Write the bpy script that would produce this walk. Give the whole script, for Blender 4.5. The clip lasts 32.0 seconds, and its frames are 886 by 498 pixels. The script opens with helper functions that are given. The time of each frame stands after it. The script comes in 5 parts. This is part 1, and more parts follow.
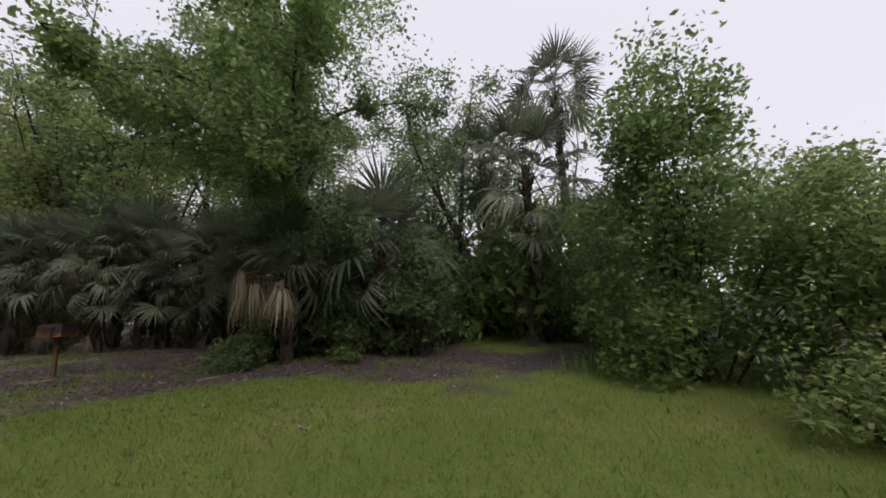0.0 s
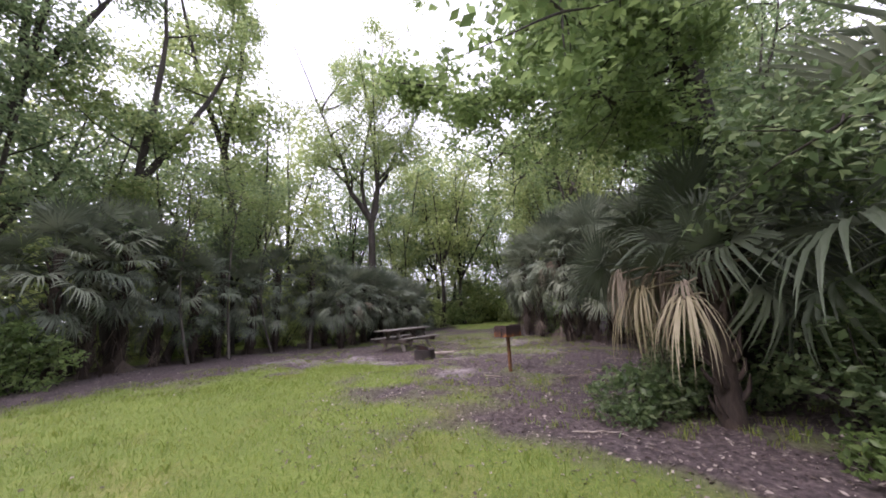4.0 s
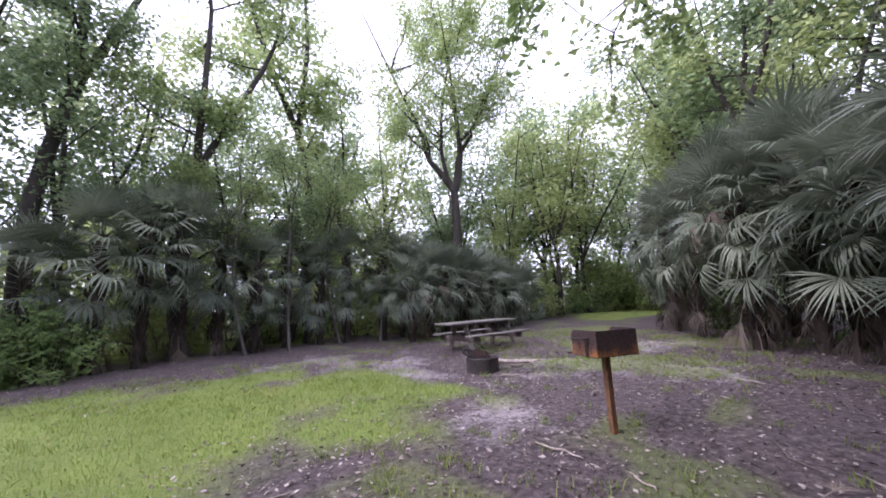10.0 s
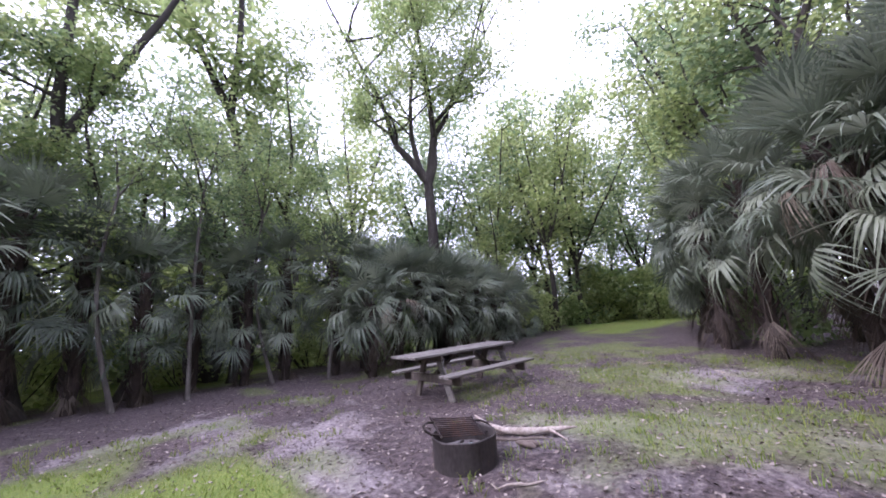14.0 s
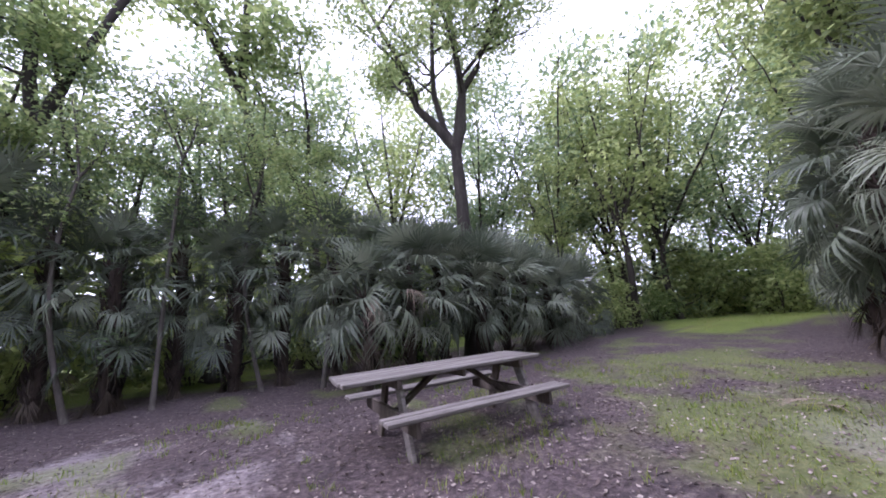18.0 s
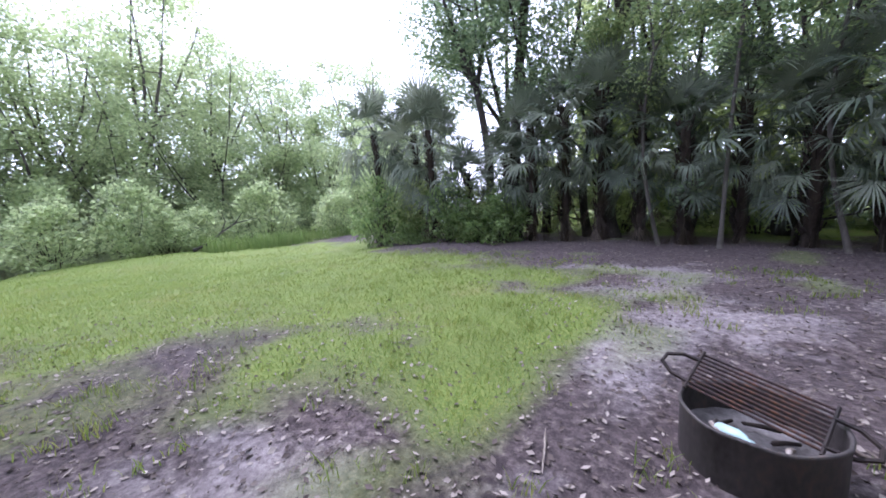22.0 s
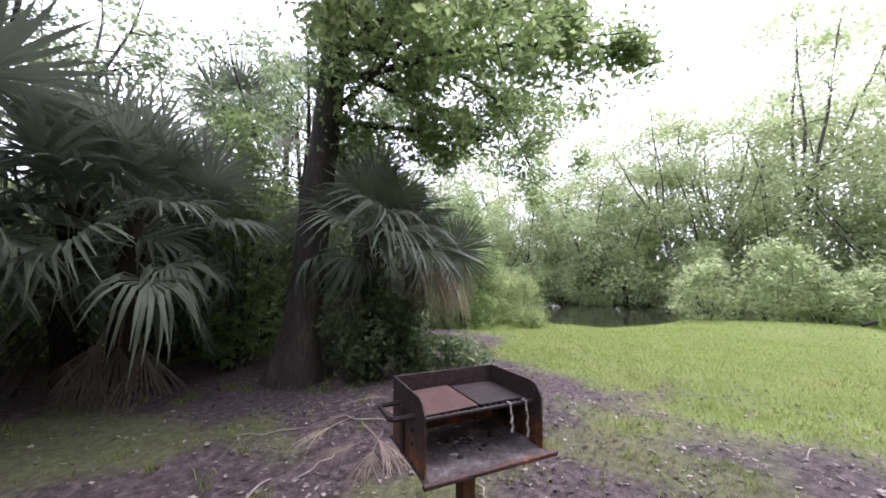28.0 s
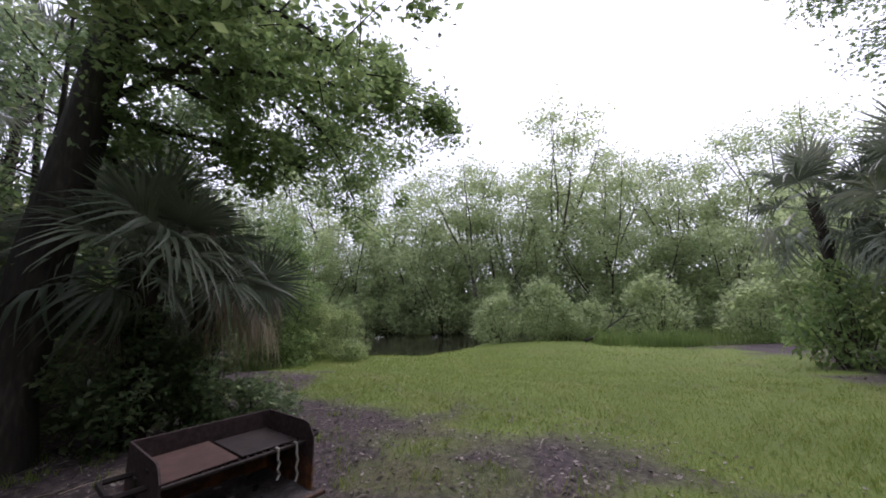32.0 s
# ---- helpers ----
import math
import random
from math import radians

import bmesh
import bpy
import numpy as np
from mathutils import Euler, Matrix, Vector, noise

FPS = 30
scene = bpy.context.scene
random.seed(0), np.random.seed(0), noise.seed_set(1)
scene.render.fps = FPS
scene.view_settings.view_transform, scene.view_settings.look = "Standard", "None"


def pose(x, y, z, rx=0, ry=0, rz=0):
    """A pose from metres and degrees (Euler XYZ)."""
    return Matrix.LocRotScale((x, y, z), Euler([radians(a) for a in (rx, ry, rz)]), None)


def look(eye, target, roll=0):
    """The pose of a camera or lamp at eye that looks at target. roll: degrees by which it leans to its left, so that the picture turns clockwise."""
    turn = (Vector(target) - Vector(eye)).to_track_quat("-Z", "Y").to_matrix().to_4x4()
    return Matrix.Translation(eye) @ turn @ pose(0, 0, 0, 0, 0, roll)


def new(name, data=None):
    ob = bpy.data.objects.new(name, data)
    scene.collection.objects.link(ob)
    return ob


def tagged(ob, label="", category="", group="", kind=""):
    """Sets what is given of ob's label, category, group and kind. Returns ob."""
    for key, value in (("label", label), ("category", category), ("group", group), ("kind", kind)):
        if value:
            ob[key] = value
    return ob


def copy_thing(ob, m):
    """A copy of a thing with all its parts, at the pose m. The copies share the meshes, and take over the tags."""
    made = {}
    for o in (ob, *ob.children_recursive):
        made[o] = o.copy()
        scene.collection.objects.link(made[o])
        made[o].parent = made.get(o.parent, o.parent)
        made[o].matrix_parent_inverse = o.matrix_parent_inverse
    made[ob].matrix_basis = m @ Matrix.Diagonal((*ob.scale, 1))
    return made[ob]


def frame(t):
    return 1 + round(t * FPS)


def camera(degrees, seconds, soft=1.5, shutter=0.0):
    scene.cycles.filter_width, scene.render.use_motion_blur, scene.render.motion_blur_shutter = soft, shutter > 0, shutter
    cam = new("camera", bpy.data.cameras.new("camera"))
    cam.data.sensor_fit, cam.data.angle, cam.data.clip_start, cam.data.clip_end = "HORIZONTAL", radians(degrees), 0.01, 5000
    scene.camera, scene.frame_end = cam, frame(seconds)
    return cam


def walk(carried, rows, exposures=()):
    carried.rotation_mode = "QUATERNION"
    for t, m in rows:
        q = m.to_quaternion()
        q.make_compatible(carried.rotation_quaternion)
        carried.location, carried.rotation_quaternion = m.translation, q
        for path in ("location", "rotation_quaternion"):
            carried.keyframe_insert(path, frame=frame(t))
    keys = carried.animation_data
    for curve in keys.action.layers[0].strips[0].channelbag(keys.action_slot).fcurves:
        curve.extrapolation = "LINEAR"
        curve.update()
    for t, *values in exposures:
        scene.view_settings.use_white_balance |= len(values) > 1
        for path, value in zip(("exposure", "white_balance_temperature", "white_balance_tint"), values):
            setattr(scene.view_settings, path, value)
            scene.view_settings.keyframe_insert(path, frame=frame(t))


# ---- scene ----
# ---------------------------------------------------------------- camera
cam = camera(104.0, 32.0, soft=1.8)
PATH = [
    (0, (-12.638, -4.603, 0.873), (-11.301, -6.054, 1.206), -3.0),
    (0.5, (-12.525, -4.763, 0.973), (-10.851, -5.822, 1.251), -1.5),
    (1, (-12.412, -4.939, 1.070), (-10.512, -5.499, 1.348), -2.7),
    (1.5, (-12.276, -5.159, 1.187), (-10.286, -5.253, 1.357), -5.5),
    (2, (-12.086, -5.357, 1.300), (-10.096, -5.346, 1.500), -3.8),
    (2.5, (-11.646, -5.668, 1.239), (-9.687, -5.334, 1.458), -5.1),
    (3, (-11.261, -5.868, 1.276), (-9.376, -5.244, 1.517), -2.0),
    (3.5, (-10.888, -6.064, 1.297), (-9.016, -5.446, 1.636), -0.6),
    (4, (-10.535, -6.266, 1.287), (-8.718, -5.511, 1.645), -2.8),
    (4.5, (-10.134, -6.461, 1.296), (-8.368, -5.556, 1.545), -2.8),
    (6.5, (-8.331, -6.611, 1.338), (-6.861, -5.298, 1.675), -2.4),
    (7, (-8.055, -6.680, 1.360), (-6.997, -5.025, 1.737), -2.6),
    (7.5, (-7.940, -6.848, 1.358), (-6.602, -5.417, 1.759), 1.5),
    (8, (-7.823, -6.858, 1.306), (-6.289, -5.605, 1.585), -2.8),
    (8.5, (-7.588, -6.635, 1.255), (-6.145, -5.266, 1.463), -2.8),
    (9, (-7.238, -6.434, 1.270), (-5.664, -5.218, 1.487), -2.3),
    (9.5, (-6.872, -6.175, 1.277), (-5.409, -4.826, 1.478), -2.9),
    (10, (-6.516, -5.833, 1.258), (-5.088, -4.468, 1.571), -2.7),
    (10.5, (-6.160, -5.553, 1.227), (-4.537, -4.417, 1.504), -2.9),
    (11, (-5.683, -5.271, 1.241), (-3.889, -4.429, 1.511), -1.6),
    (11.5, (-5.278, -5.063, 1.256), (-3.359, -4.561, 1.512), -3.9),
    (12, (-4.954, -4.871, 1.271), (-3.093, -4.218, 1.603), -2.6),
    (12.5, (-4.729, -4.626, 1.296), (-2.834, -4.050, 1.578), -1.6),
    (13, (-4.511, -4.370, 1.320), (-2.675, -3.673, 1.698), -3.6),
    (13.5, (-4.236, -4.149, 1.329), (-2.750, -2.877, 1.745), -5.2),
    (15.5, (-2.844, -3.465, 1.287), (-1.317, -2.212, 1.600), -4.4),
    (16, (-2.392, -3.351, 1.264), (-0.711, -2.298, 1.522), -4.4),
    (16.5, (-2.057, -3.230, 1.245), (-0.430, -2.091, 1.482), -5.7),
    (17, (-1.733, -3.147, 1.263), (-0.320, -1.754, 1.509), -5.5),
    (17.5, (-1.465, -3.102, 1.295), (-0.193, -1.606, 1.674), -4.1),
    (18, (-1.289, -3.145, 1.308), (-0.105, -1.578, 1.687), -4.7),
    (18.5, (-1.256, -3.184, 1.293), (-0.459, -1.350, 1.336), -6.4),
    (19, (-1.253, -3.232, 1.263), (-0.998, -1.266, 1.000), -5.2),
    (19.5, (-1.262, -3.318, 1.223), (-1.444, -1.367, 0.823), -6.9),
    (20, (-1.328, -3.492, 1.205), (-1.605, -1.591, 0.647), -6.7),
    (20.5, (-1.278, -3.606, 1.236), (-1.687, -1.691, 0.825), -4.8),
    (21, (-1.145, -3.715, 1.236), (-1.651, -1.825, 0.823), -2.8),
    (21.5, (-1.161, -3.733, 1.256), (-2.052, -1.978, 0.902), -4.1),
    (22, (-1.314, -3.748, 1.309), (-2.622, -2.258, 1.047), -3.1),
    (22.5, (-1.330, -3.653, 1.319), (-2.921, -2.442, 1.280), -6.5),
    (23, (-1.316, -3.561, 1.337), (-3.239, -3.057, 1.550), -5.1),
    (23.5, (-1.281, -3.548, 1.352), (-3.263, -3.497, 1.619), -1.7),
    (24, (-1.372, -3.648, 1.333), (-3.332, -4.002, 1.508), -3.4),
    (24.5, (-1.482, -3.736, 1.323), (-3.353, -4.414, 1.515), -1.6),
    (25, (-1.626, -3.820, 1.315), (-3.374, -4.793, 1.322), -3.8),
    (25.5, (-1.821, -3.819, 1.301), (-3.333, -5.127, 1.369), -4.5),
    (27.5, (-1.920, -3.822, 1.273), (-3.562, -4.961, 1.180), -1.4),
    (28, (-1.755, -3.746, 1.330), (-3.350, -4.937, 1.516), -0.2),
    (28.5, (-1.701, -3.617, 1.377), (-3.267, -4.745, 1.900), 2.0),
    (29, (-1.689, -3.548, 1.398), (-3.128, -4.815, 1.969), -1.1),
    (29.5, (-1.653, -3.542, 1.391), (-2.686, -5.189, 1.859), -1.5),
    (30, (-1.665, -3.508, 1.376), (-3.045, -4.882, 1.834), -1.5),
    (30.5, (-1.712, -3.413, 1.413), (-3.515, -4.072, 1.974), -0.2),
    (31, (-1.728, -3.443, 1.457), (-3.528, -3.828, 2.238), 1.0),
    (31.5, (-1.730, -3.506, 1.438), (-3.527, -3.878, 2.232), 2.0),
    (32, (-1.728, -3.535, 1.358), (-3.673, -3.842, 1.709), -1.1),
]
EXPOSURES = [(0, -0.4, 6600, 19), (1.5, 0.25, 6600, 28), (4, 1.1, 6200, 32), (8, 1.15, 5850, 33), (13, 1.5, 5600, 37), (16, 1.4, 5600, 38), (18, 1.4, 5600, 37), (20, 1.6, 5500, 27), (22, 1.4, 5400, 28),
             (23, 1.2, 5500, 31), (24, 1.0, 5700, 32), (25, 0.9, 5850, 31), (28, 1.6, 5900, 32), (30, 1.1, 5950, 28), (32, 0.2, 5950, 28)]
walk(cam, [(t, look(eye, target, roll)) for t, eye, target, roll in PATH], EXPOSURES)

# ---------------------------------------------------------------- light: bright overcast sky
world = bpy.data.worlds.new("overcast_sky")
scene.world = world
world.use_nodes = True
wn, wl = world.node_tree.nodes, world.node_tree.links
wn.clear()
sky = wn.new("ShaderNodeTexSky")
sky.sky_type = "NISHITA"
sky.sun_disc = False
sky.sun_elevation, sky.sun_rotation = radians(47), radians(293)
sky.air_density, sky.dust_density = 1.0, 3.0
cloud = wn.new("ShaderNodeMix")
cloud.data_type = "RGBA"
cloud.inputs["Factor"].default_value = 0.78
cloud.inputs["B"].default_value = (13.0, 13.4, 14.2, 1)
wl.new(sky.outputs[0], cloud.inputs["A"])
bg = wn.new("ShaderNodeBackground")
bg.inputs["Strength"].default_value = 0.1
wl.new(cloud.outputs["Result"], bg.inputs["Color"])
wo = wn.new("ShaderNodeOutputWorld")
wl.new(bg.outputs[0], wo.inputs[0])
sun = new("sun", bpy.data.lights.new("sun", "SUN"))
sun.data.energy, sun.data.angle, sun.data.color = 1.5, radians(35), (1.0, 0.96, 0.9)
sun.matrix_world = look((0, 0, 14), (12, -5, 0))

# ---------------------------------------------------------------- materials


def shader(name):
    m = bpy.data.materials.new(name)
    m.use_nodes = True
    nt = m.node_tree
    nt.nodes.clear()
    out = nt.nodes.new("ShaderNodeOutputMaterial")
    p = nt.nodes.new("ShaderNodeBsdfPrincipled")
    nt.links.new(p.outputs[0], out.inputs[0])
    return m, nt, p, out


def noise_node(nt, scale, detail=4.0, rough=0.6, coord="Object"):
    tc = nt.nodes.new("ShaderNodeTexCoord")
    n = nt.nodes.new("ShaderNodeTexNoise")
    n.inputs["Scale"].default_value, n.inputs["Detail"].default_value, n.inputs["Roughness"].default_value = scale, detail, rough
    nt.links.new(tc.outputs[coord], n.inputs["Vector"])
    return n


def ramp(nt, source, stops):
    r = nt.nodes.new("ShaderNodeValToRGB")
    while len(r.color_ramp.elements) < len(stops):
        r.color_ramp.elements.new(0.5)
    for e, (at, col) in zip(r.color_ramp.elements, stops):
        e.position, e.color = at, (*col, 1)
    nt.links.new(source, r.inputs[0])
    return r


def bump(nt, p, source, strength, distance):
    b = nt.nodes.new("ShaderNodeBump")
    b.inputs["Strength"].default_value, b.inputs["Distance"].default_value = strength, distance
    nt.links.new(source, b.inputs["Height"])
    nt.links.new(b.outputs[0], p.inputs["Normal"])


def leaf_material(name, dark, mid, light, gloss=0.5, through_light=0.35, per="island", coarse=0.6, passed=1.0):
    """Foliage: colour varies from leaf to leaf and over the crown, and some light passes through."""
    m, nt, p, out = shader(name)
    if per == "island":
        g = nt.nodes.new("ShaderNodeNewGeometry")
        rnd = g.outputs["Random Per Island"]
    else:
        g = nt.nodes.new("ShaderNodeObjectInfo")
        rnd = g.outputs["Random"]
    n = noise_node(nt, coarse, 2.0)
    mx = nt.nodes.new("ShaderNodeMath")
    mx.operation = "MULTIPLY_ADD"
    mx.inputs[1].default_value = 0.55
    nt.links.new(rnd, mx.inputs[0])
    sc = nt.nodes.new("ShaderNodeMath")
    sc.operation = "MULTIPLY"
    sc.inputs[1].default_value = 0.5
    nt.links.new(n.outputs[0], sc.inputs[0])
    nt.links.new(sc.outputs[0], mx.inputs[2])
    r = ramp(nt, mx.outputs[0], [(0.1, dark), (0.5, mid), (0.9, light)])
    nt.links.new(r.outputs[0], p.inputs["Base Color"])
    p.inputs["Roughness"].default_value = gloss
    tr = nt.nodes.new("ShaderNodeBsdfTranslucent")
    glow = nt.nodes.new("ShaderNodeHueSaturation")      # light that passes a leaf is brighter and yellower than what it reflects
    glow.inputs["Hue"].default_value, glow.inputs["Saturation"].default_value, glow.inputs["Value"].default_value = 0.49, 0.9, passed
    nt.links.new(r.outputs[0], glow.inputs["Color"])
    nt.links.new(glow.outputs[0], tr.inputs["Color"])
    mix = nt.nodes.new("ShaderNodeMixShader")
    mix.inputs[0].default_value = through_light
    nt.links.new(p.outputs[0], mix.inputs[1])
    nt.links.new(tr.outputs[0], mix.inputs[2])
    nt.links.new(mix.outputs[0], out.inputs[0])
    return m


def grained(name, stops, scale, rough, bump_by, stretch=(1, 1, 1), metal=0.0, fine=60.0, depth=0.01):
    """A rough surface coloured by stretched noise at two scales."""
    m, nt, p, out = shader(name)
    tc = nt.nodes.new("ShaderNodeTexCoord")
    mp = nt.nodes.new("ShaderNodeMapping")
    mp.inputs["Scale"].default_value = stretch
    nt.links.new(tc.outputs["Object"], mp.inputs[0])
    a = nt.nodes.new("ShaderNodeTexNoise")
    a.inputs["Scale"].default_value, a.inputs["Detail"].default_value = scale, 6.0
    b = nt.nodes.new("ShaderNodeTexNoise")
    b.inputs["Scale"].default_value, b.inputs["Detail"].default_value = fine, 4.0
    nt.links.new(mp.outputs[0], a.inputs["Vector"])
    nt.links.new(mp.outputs[0], b.inputs["Vector"])
    mx = nt.nodes.new("ShaderNodeMath")
    mx.operation = "MULTIPLY_ADD"
    mx.inputs[1].default_value = 0.6
    nt.links.new(a.outputs[0], mx.inputs[0])
    s2 = nt.nodes.new("ShaderNodeMath")
    s2.operation = "MULTIPLY"
    s2.inputs[1].default_value = 0.4
    nt.links.new(b.outputs[0], s2.inputs[0])
    nt.links.new(s2.outputs[0], mx.inputs[2])
    r = ramp(nt, mx.outputs[0], stops)
    nt.links.new(r.outputs[0], p.inputs["Base Color"])
    p.inputs["Roughness"].default_value, p.inputs["Metallic"].default_value = rough, metal
    bump(nt, p, mx.outputs[0], bump_by, depth)
    return m


M_LEAF = leaf_material("broad_leaf", (0.038, 0.066, 0.028), (0.092, 0.142, 0.06), (0.18, 0.225, 0.105), 0.42, 0.58, passed=2.6)
M_LEAF_WARM = leaf_material("yellowing_leaf", (0.062, 0.098, 0.03), (0.135, 0.19, 0.064), (0.24, 0.275, 0.10), 0.45, 0.6, passed=2.5)
M_LEAF_PALE = leaf_material("willow_leaf", (0.13, 0.18, 0.075), (0.235, 0.30, 0.13), (0.35, 0.41, 0.20), 0.5, 0.55, passed=2.0)
M_LEAF_LIGHT = leaf_material("young_light_leaf", (0.10, 0.14, 0.045), (0.19, 0.245, 0.08), (0.30, 0.345, 0.13), 0.5, 0.58, passed=2.1)
M_LEAF_FRESH = leaf_material("maple_leaf", (0.048, 0.088, 0.026), (0.105, 0.165, 0.05), (0.185, 0.255, 0.08), 0.45, 0.55, passed=2.4)
M_FROND = leaf_material("palm_frond_green", (0.058, 0.08, 0.052), (0.15, 0.184, 0.123), (0.30, 0.335, 0.235), 0.45, 0.34, "object", 1.6)
M_FROND_DEAD = leaf_material("palm_frond_dead", (0.09, 0.066, 0.048), (0.24, 0.19, 0.14), (0.46, 0.39, 0.30), 0.7, 0.15, "object", 3.0)
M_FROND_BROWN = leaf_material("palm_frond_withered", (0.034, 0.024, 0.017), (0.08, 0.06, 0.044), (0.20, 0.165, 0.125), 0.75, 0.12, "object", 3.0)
M_FROND_YELLOW = leaf_material("palm_frond_yellowing", (0.15, 0.125, 0.066), (0.32, 0.275, 0.16), (0.50, 0.45, 0.31), 0.6, 0.26, "object", 3.0)
M_GRASS = leaf_material("grass_blade", (0.135, 0.235, 0.034), (0.19, 0.28, 0.042), (0.31, 0.33, 0.07), 0.6, 0.5, "island", 0.6)
M_LITTER = leaf_material("dry_leaf", (0.042, 0.029, 0.026), (0.10, 0.074, 0.063), (0.46, 0.40, 0.35), 0.8, 0.05, "island", 0.8)
M_REED = leaf_material("reed_blade", (0.10, 0.17, 0.04), (0.19, 0.29, 0.07), (0.30, 0.38, 0.12), 0.5, 0.35, "island", 0.8)
M_BARK = grained("grey_brown_bark", [(0.3, (0.016, 0.012, 0.010)), (0.55, (0.045, 0.038, 0.031)), (0.75, (0.11, 0.097, 0.08))], 5.0, 0.9, 0.9, (1, 1, 0.22), 0, 30.0, 0.03)
M_BARK_PALE = grained("pale_bark", [(0.3, (0.04, 0.033, 0.028)), (0.55, (0.10, 0.088, 0.074)), (0.75, (0.21, 0.19, 0.165))], 5.0, 0.9, 0.6, (1, 1, 0.3), 0, 30.0, 0.02)
M_BOOT = grained("palm_fibre", [(0.3, (0.014, 0.010, 0.008)), (0.55, (0.045, 0.032, 0.024)), (0.8, (0.11, 0.082, 0.06))], 9.0, 0.95, 1.0, (1, 1, 0.35), 0, 50.0, 0.03)
M_WOOD = grained("weathered_plank", [(0.34, (0.065, 0.055, 0.048)), (0.5, (0.16, 0.145, 0.13)), (0.7, (0.27, 0.25, 0.225))], 7.0, 0.85, 0.7, (0.14, 2.2, 2.2), 0, 55.0, 0.006)
M_WOOD_DARK = grained("dark_frame_wood", [(0.3, (0.045, 0.035, 0.03)), (0.55, (0.11, 0.09, 0.075)), (0.8, (0.2, 0.17, 0.15))], 7.0, 0.9, 0.7, (2, 2, 0.3), 0, 55.0, 0.006)
M_RUST = grained("rusted_steel", [(0.36, (0.02, 0.013, 0.013)), (0.48, (0.055, 0.033, 0.03)), (0.57, (0.10, 0.047, 0.028)), (0.68, (0.26, 0.10, 0.03))], 4.0, 0.7, 0.4, (1, 1, 0.7), 0.2, 45.0, 0.004)
M_RUST_DARK = grained("sooted_steel", [(0.3, (0.012, 0.010, 0.010)), (0.6, (0.045, 0.032, 0.028)), (0.85, (0.12, 0.07, 0.05))], 5.0, 0.75, 0.4, (1, 1, 0.7), 0.4, 45.0, 0.004)
M_RUST_PLATE = grained("rust_red_plate", [(0.3, (0.045, 0.022, 0.018)), (0.55, (0.085, 0.044, 0.035)), (0.8, (0.14, 0.082, 0.066))], 6.0, 0.75, 0.4, (1, 1, 1), 0.15, 45.0, 0.003)
M_RING = grained("scorched_ring_steel", [(0.3, (0.03, 0.025, 0.024)), (0.55, (0.08, 0.07, 0.067)), (0.75, (0.14, 0.095, 0.075))], 3.0, 0.6, 0.3, (1, 1, 0.5), 0.5, 40.0, 0.003)
M_ASH = grained("ash", [(0.3, (0.07, 0.06, 0.058)), (0.6, (0.18, 0.165, 0.16)), (0.85, (0.38, 0.36, 0.35))], 9.0, 0.95, 0.8, (1, 1, 1), 0, 60.0, 0.01)
M_DRIFT = grained("bleached_wood", [(0.34, (0.13, 0.10, 0.08)), (0.5, (0.32, 0.27, 0.23)), (0.7, (0.50, 0.45, 0.40))], 6.0, 0.85, 0.7, (0.6, 3, 3), 0, 50.0, 0.006)
M_DRIFT_DARK = grained("grey_stick_wood", [(0.3, (0.06, 0.045, 0.038)), (0.6, (0.15, 0.12, 0.10)), (0.8, (0.27, 0.23, 0.2))], 6.0, 0.9, 0.7, (0.6, 3, 3), 0, 50.0, 0.006)
M_TRAY_ASH = grained("sooty_ash", [(0.32, (0.02, 0.015, 0.014)), (0.5, (0.075, 0.06, 0.056)), (0.66, (0.17, 0.15, 0.145))], 11.0, 0.95, 0.9, (1, 1, 1), 0, 70.0, 0.008)
M_TONGUE = grained("whitened_strip", [(0.3, (0.2, 0.18, 0.16)), (0.7, (0.4, 0.38, 0.34))], 8.0, 0.8, 0.2)
M_CAN = grained("pale_plastic", [(0.3, (0.25, 0.42, 0.42)), (0.7, (0.5, 0.62, 0.62))], 5.0, 0.4, 0.05)


def rust_shell():
    """Firebox steel: purple-brown scale above, bare orange rust along the lower edge, with runs between them."""
    m, nt, p, out = shader("firebox_steel")
    tc = nt.nodes.new("ShaderNodeTexCoord")
    xyz = nt.nodes.new("ShaderNodeSeparateXYZ")
    nt.links.new(tc.outputs["Object"], xyz.inputs[0])
    runs, fine = noise_node(nt, 9.0, 5.0), noise_node(nt, 55.0, 4.0)
    add = nt.nodes.new("ShaderNodeMath")
    add.operation = "MULTIPLY_ADD"
    add.inputs[1].default_value = 0.3
    nt.links.new(runs.outputs[0], add.inputs[0])
    nt.links.new(xyz.outputs[2], add.inputs[2])
    low = ramp(nt, add.outputs[0], [(0.87, (0.30, 0.125, 0.04)), (0.91, (0.17, 0.075, 0.035)), (0.96, (0.075, 0.04, 0.033)), (1.0, (0.05, 0.031, 0.031))])
    speck = ramp(nt, fine.outputs[0], [(0.35, (0.55, 0.52, 0.5)), (0.65, (1.3, 1.25, 1.2))])
    mul = nt.nodes.new("ShaderNodeMix")
    mul.data_type, mul.blend_type = "RGBA", "MULTIPLY"
    mul.inputs["Factor"].default_value = 1.0
    nt.links.new(low.outputs[0], mul.inputs["A"])
    nt.links.new(speck.outputs[0], mul.inputs["B"])
    nt.links.new(mul.outputs["Result"], p.inputs["Base Color"])
    p.inputs["Roughness"].default_value, p.inputs["Metallic"].default_value = 0.72, 0.15
    bump(nt, p, fine.outputs[0], 0.4, 0.004)
    return m


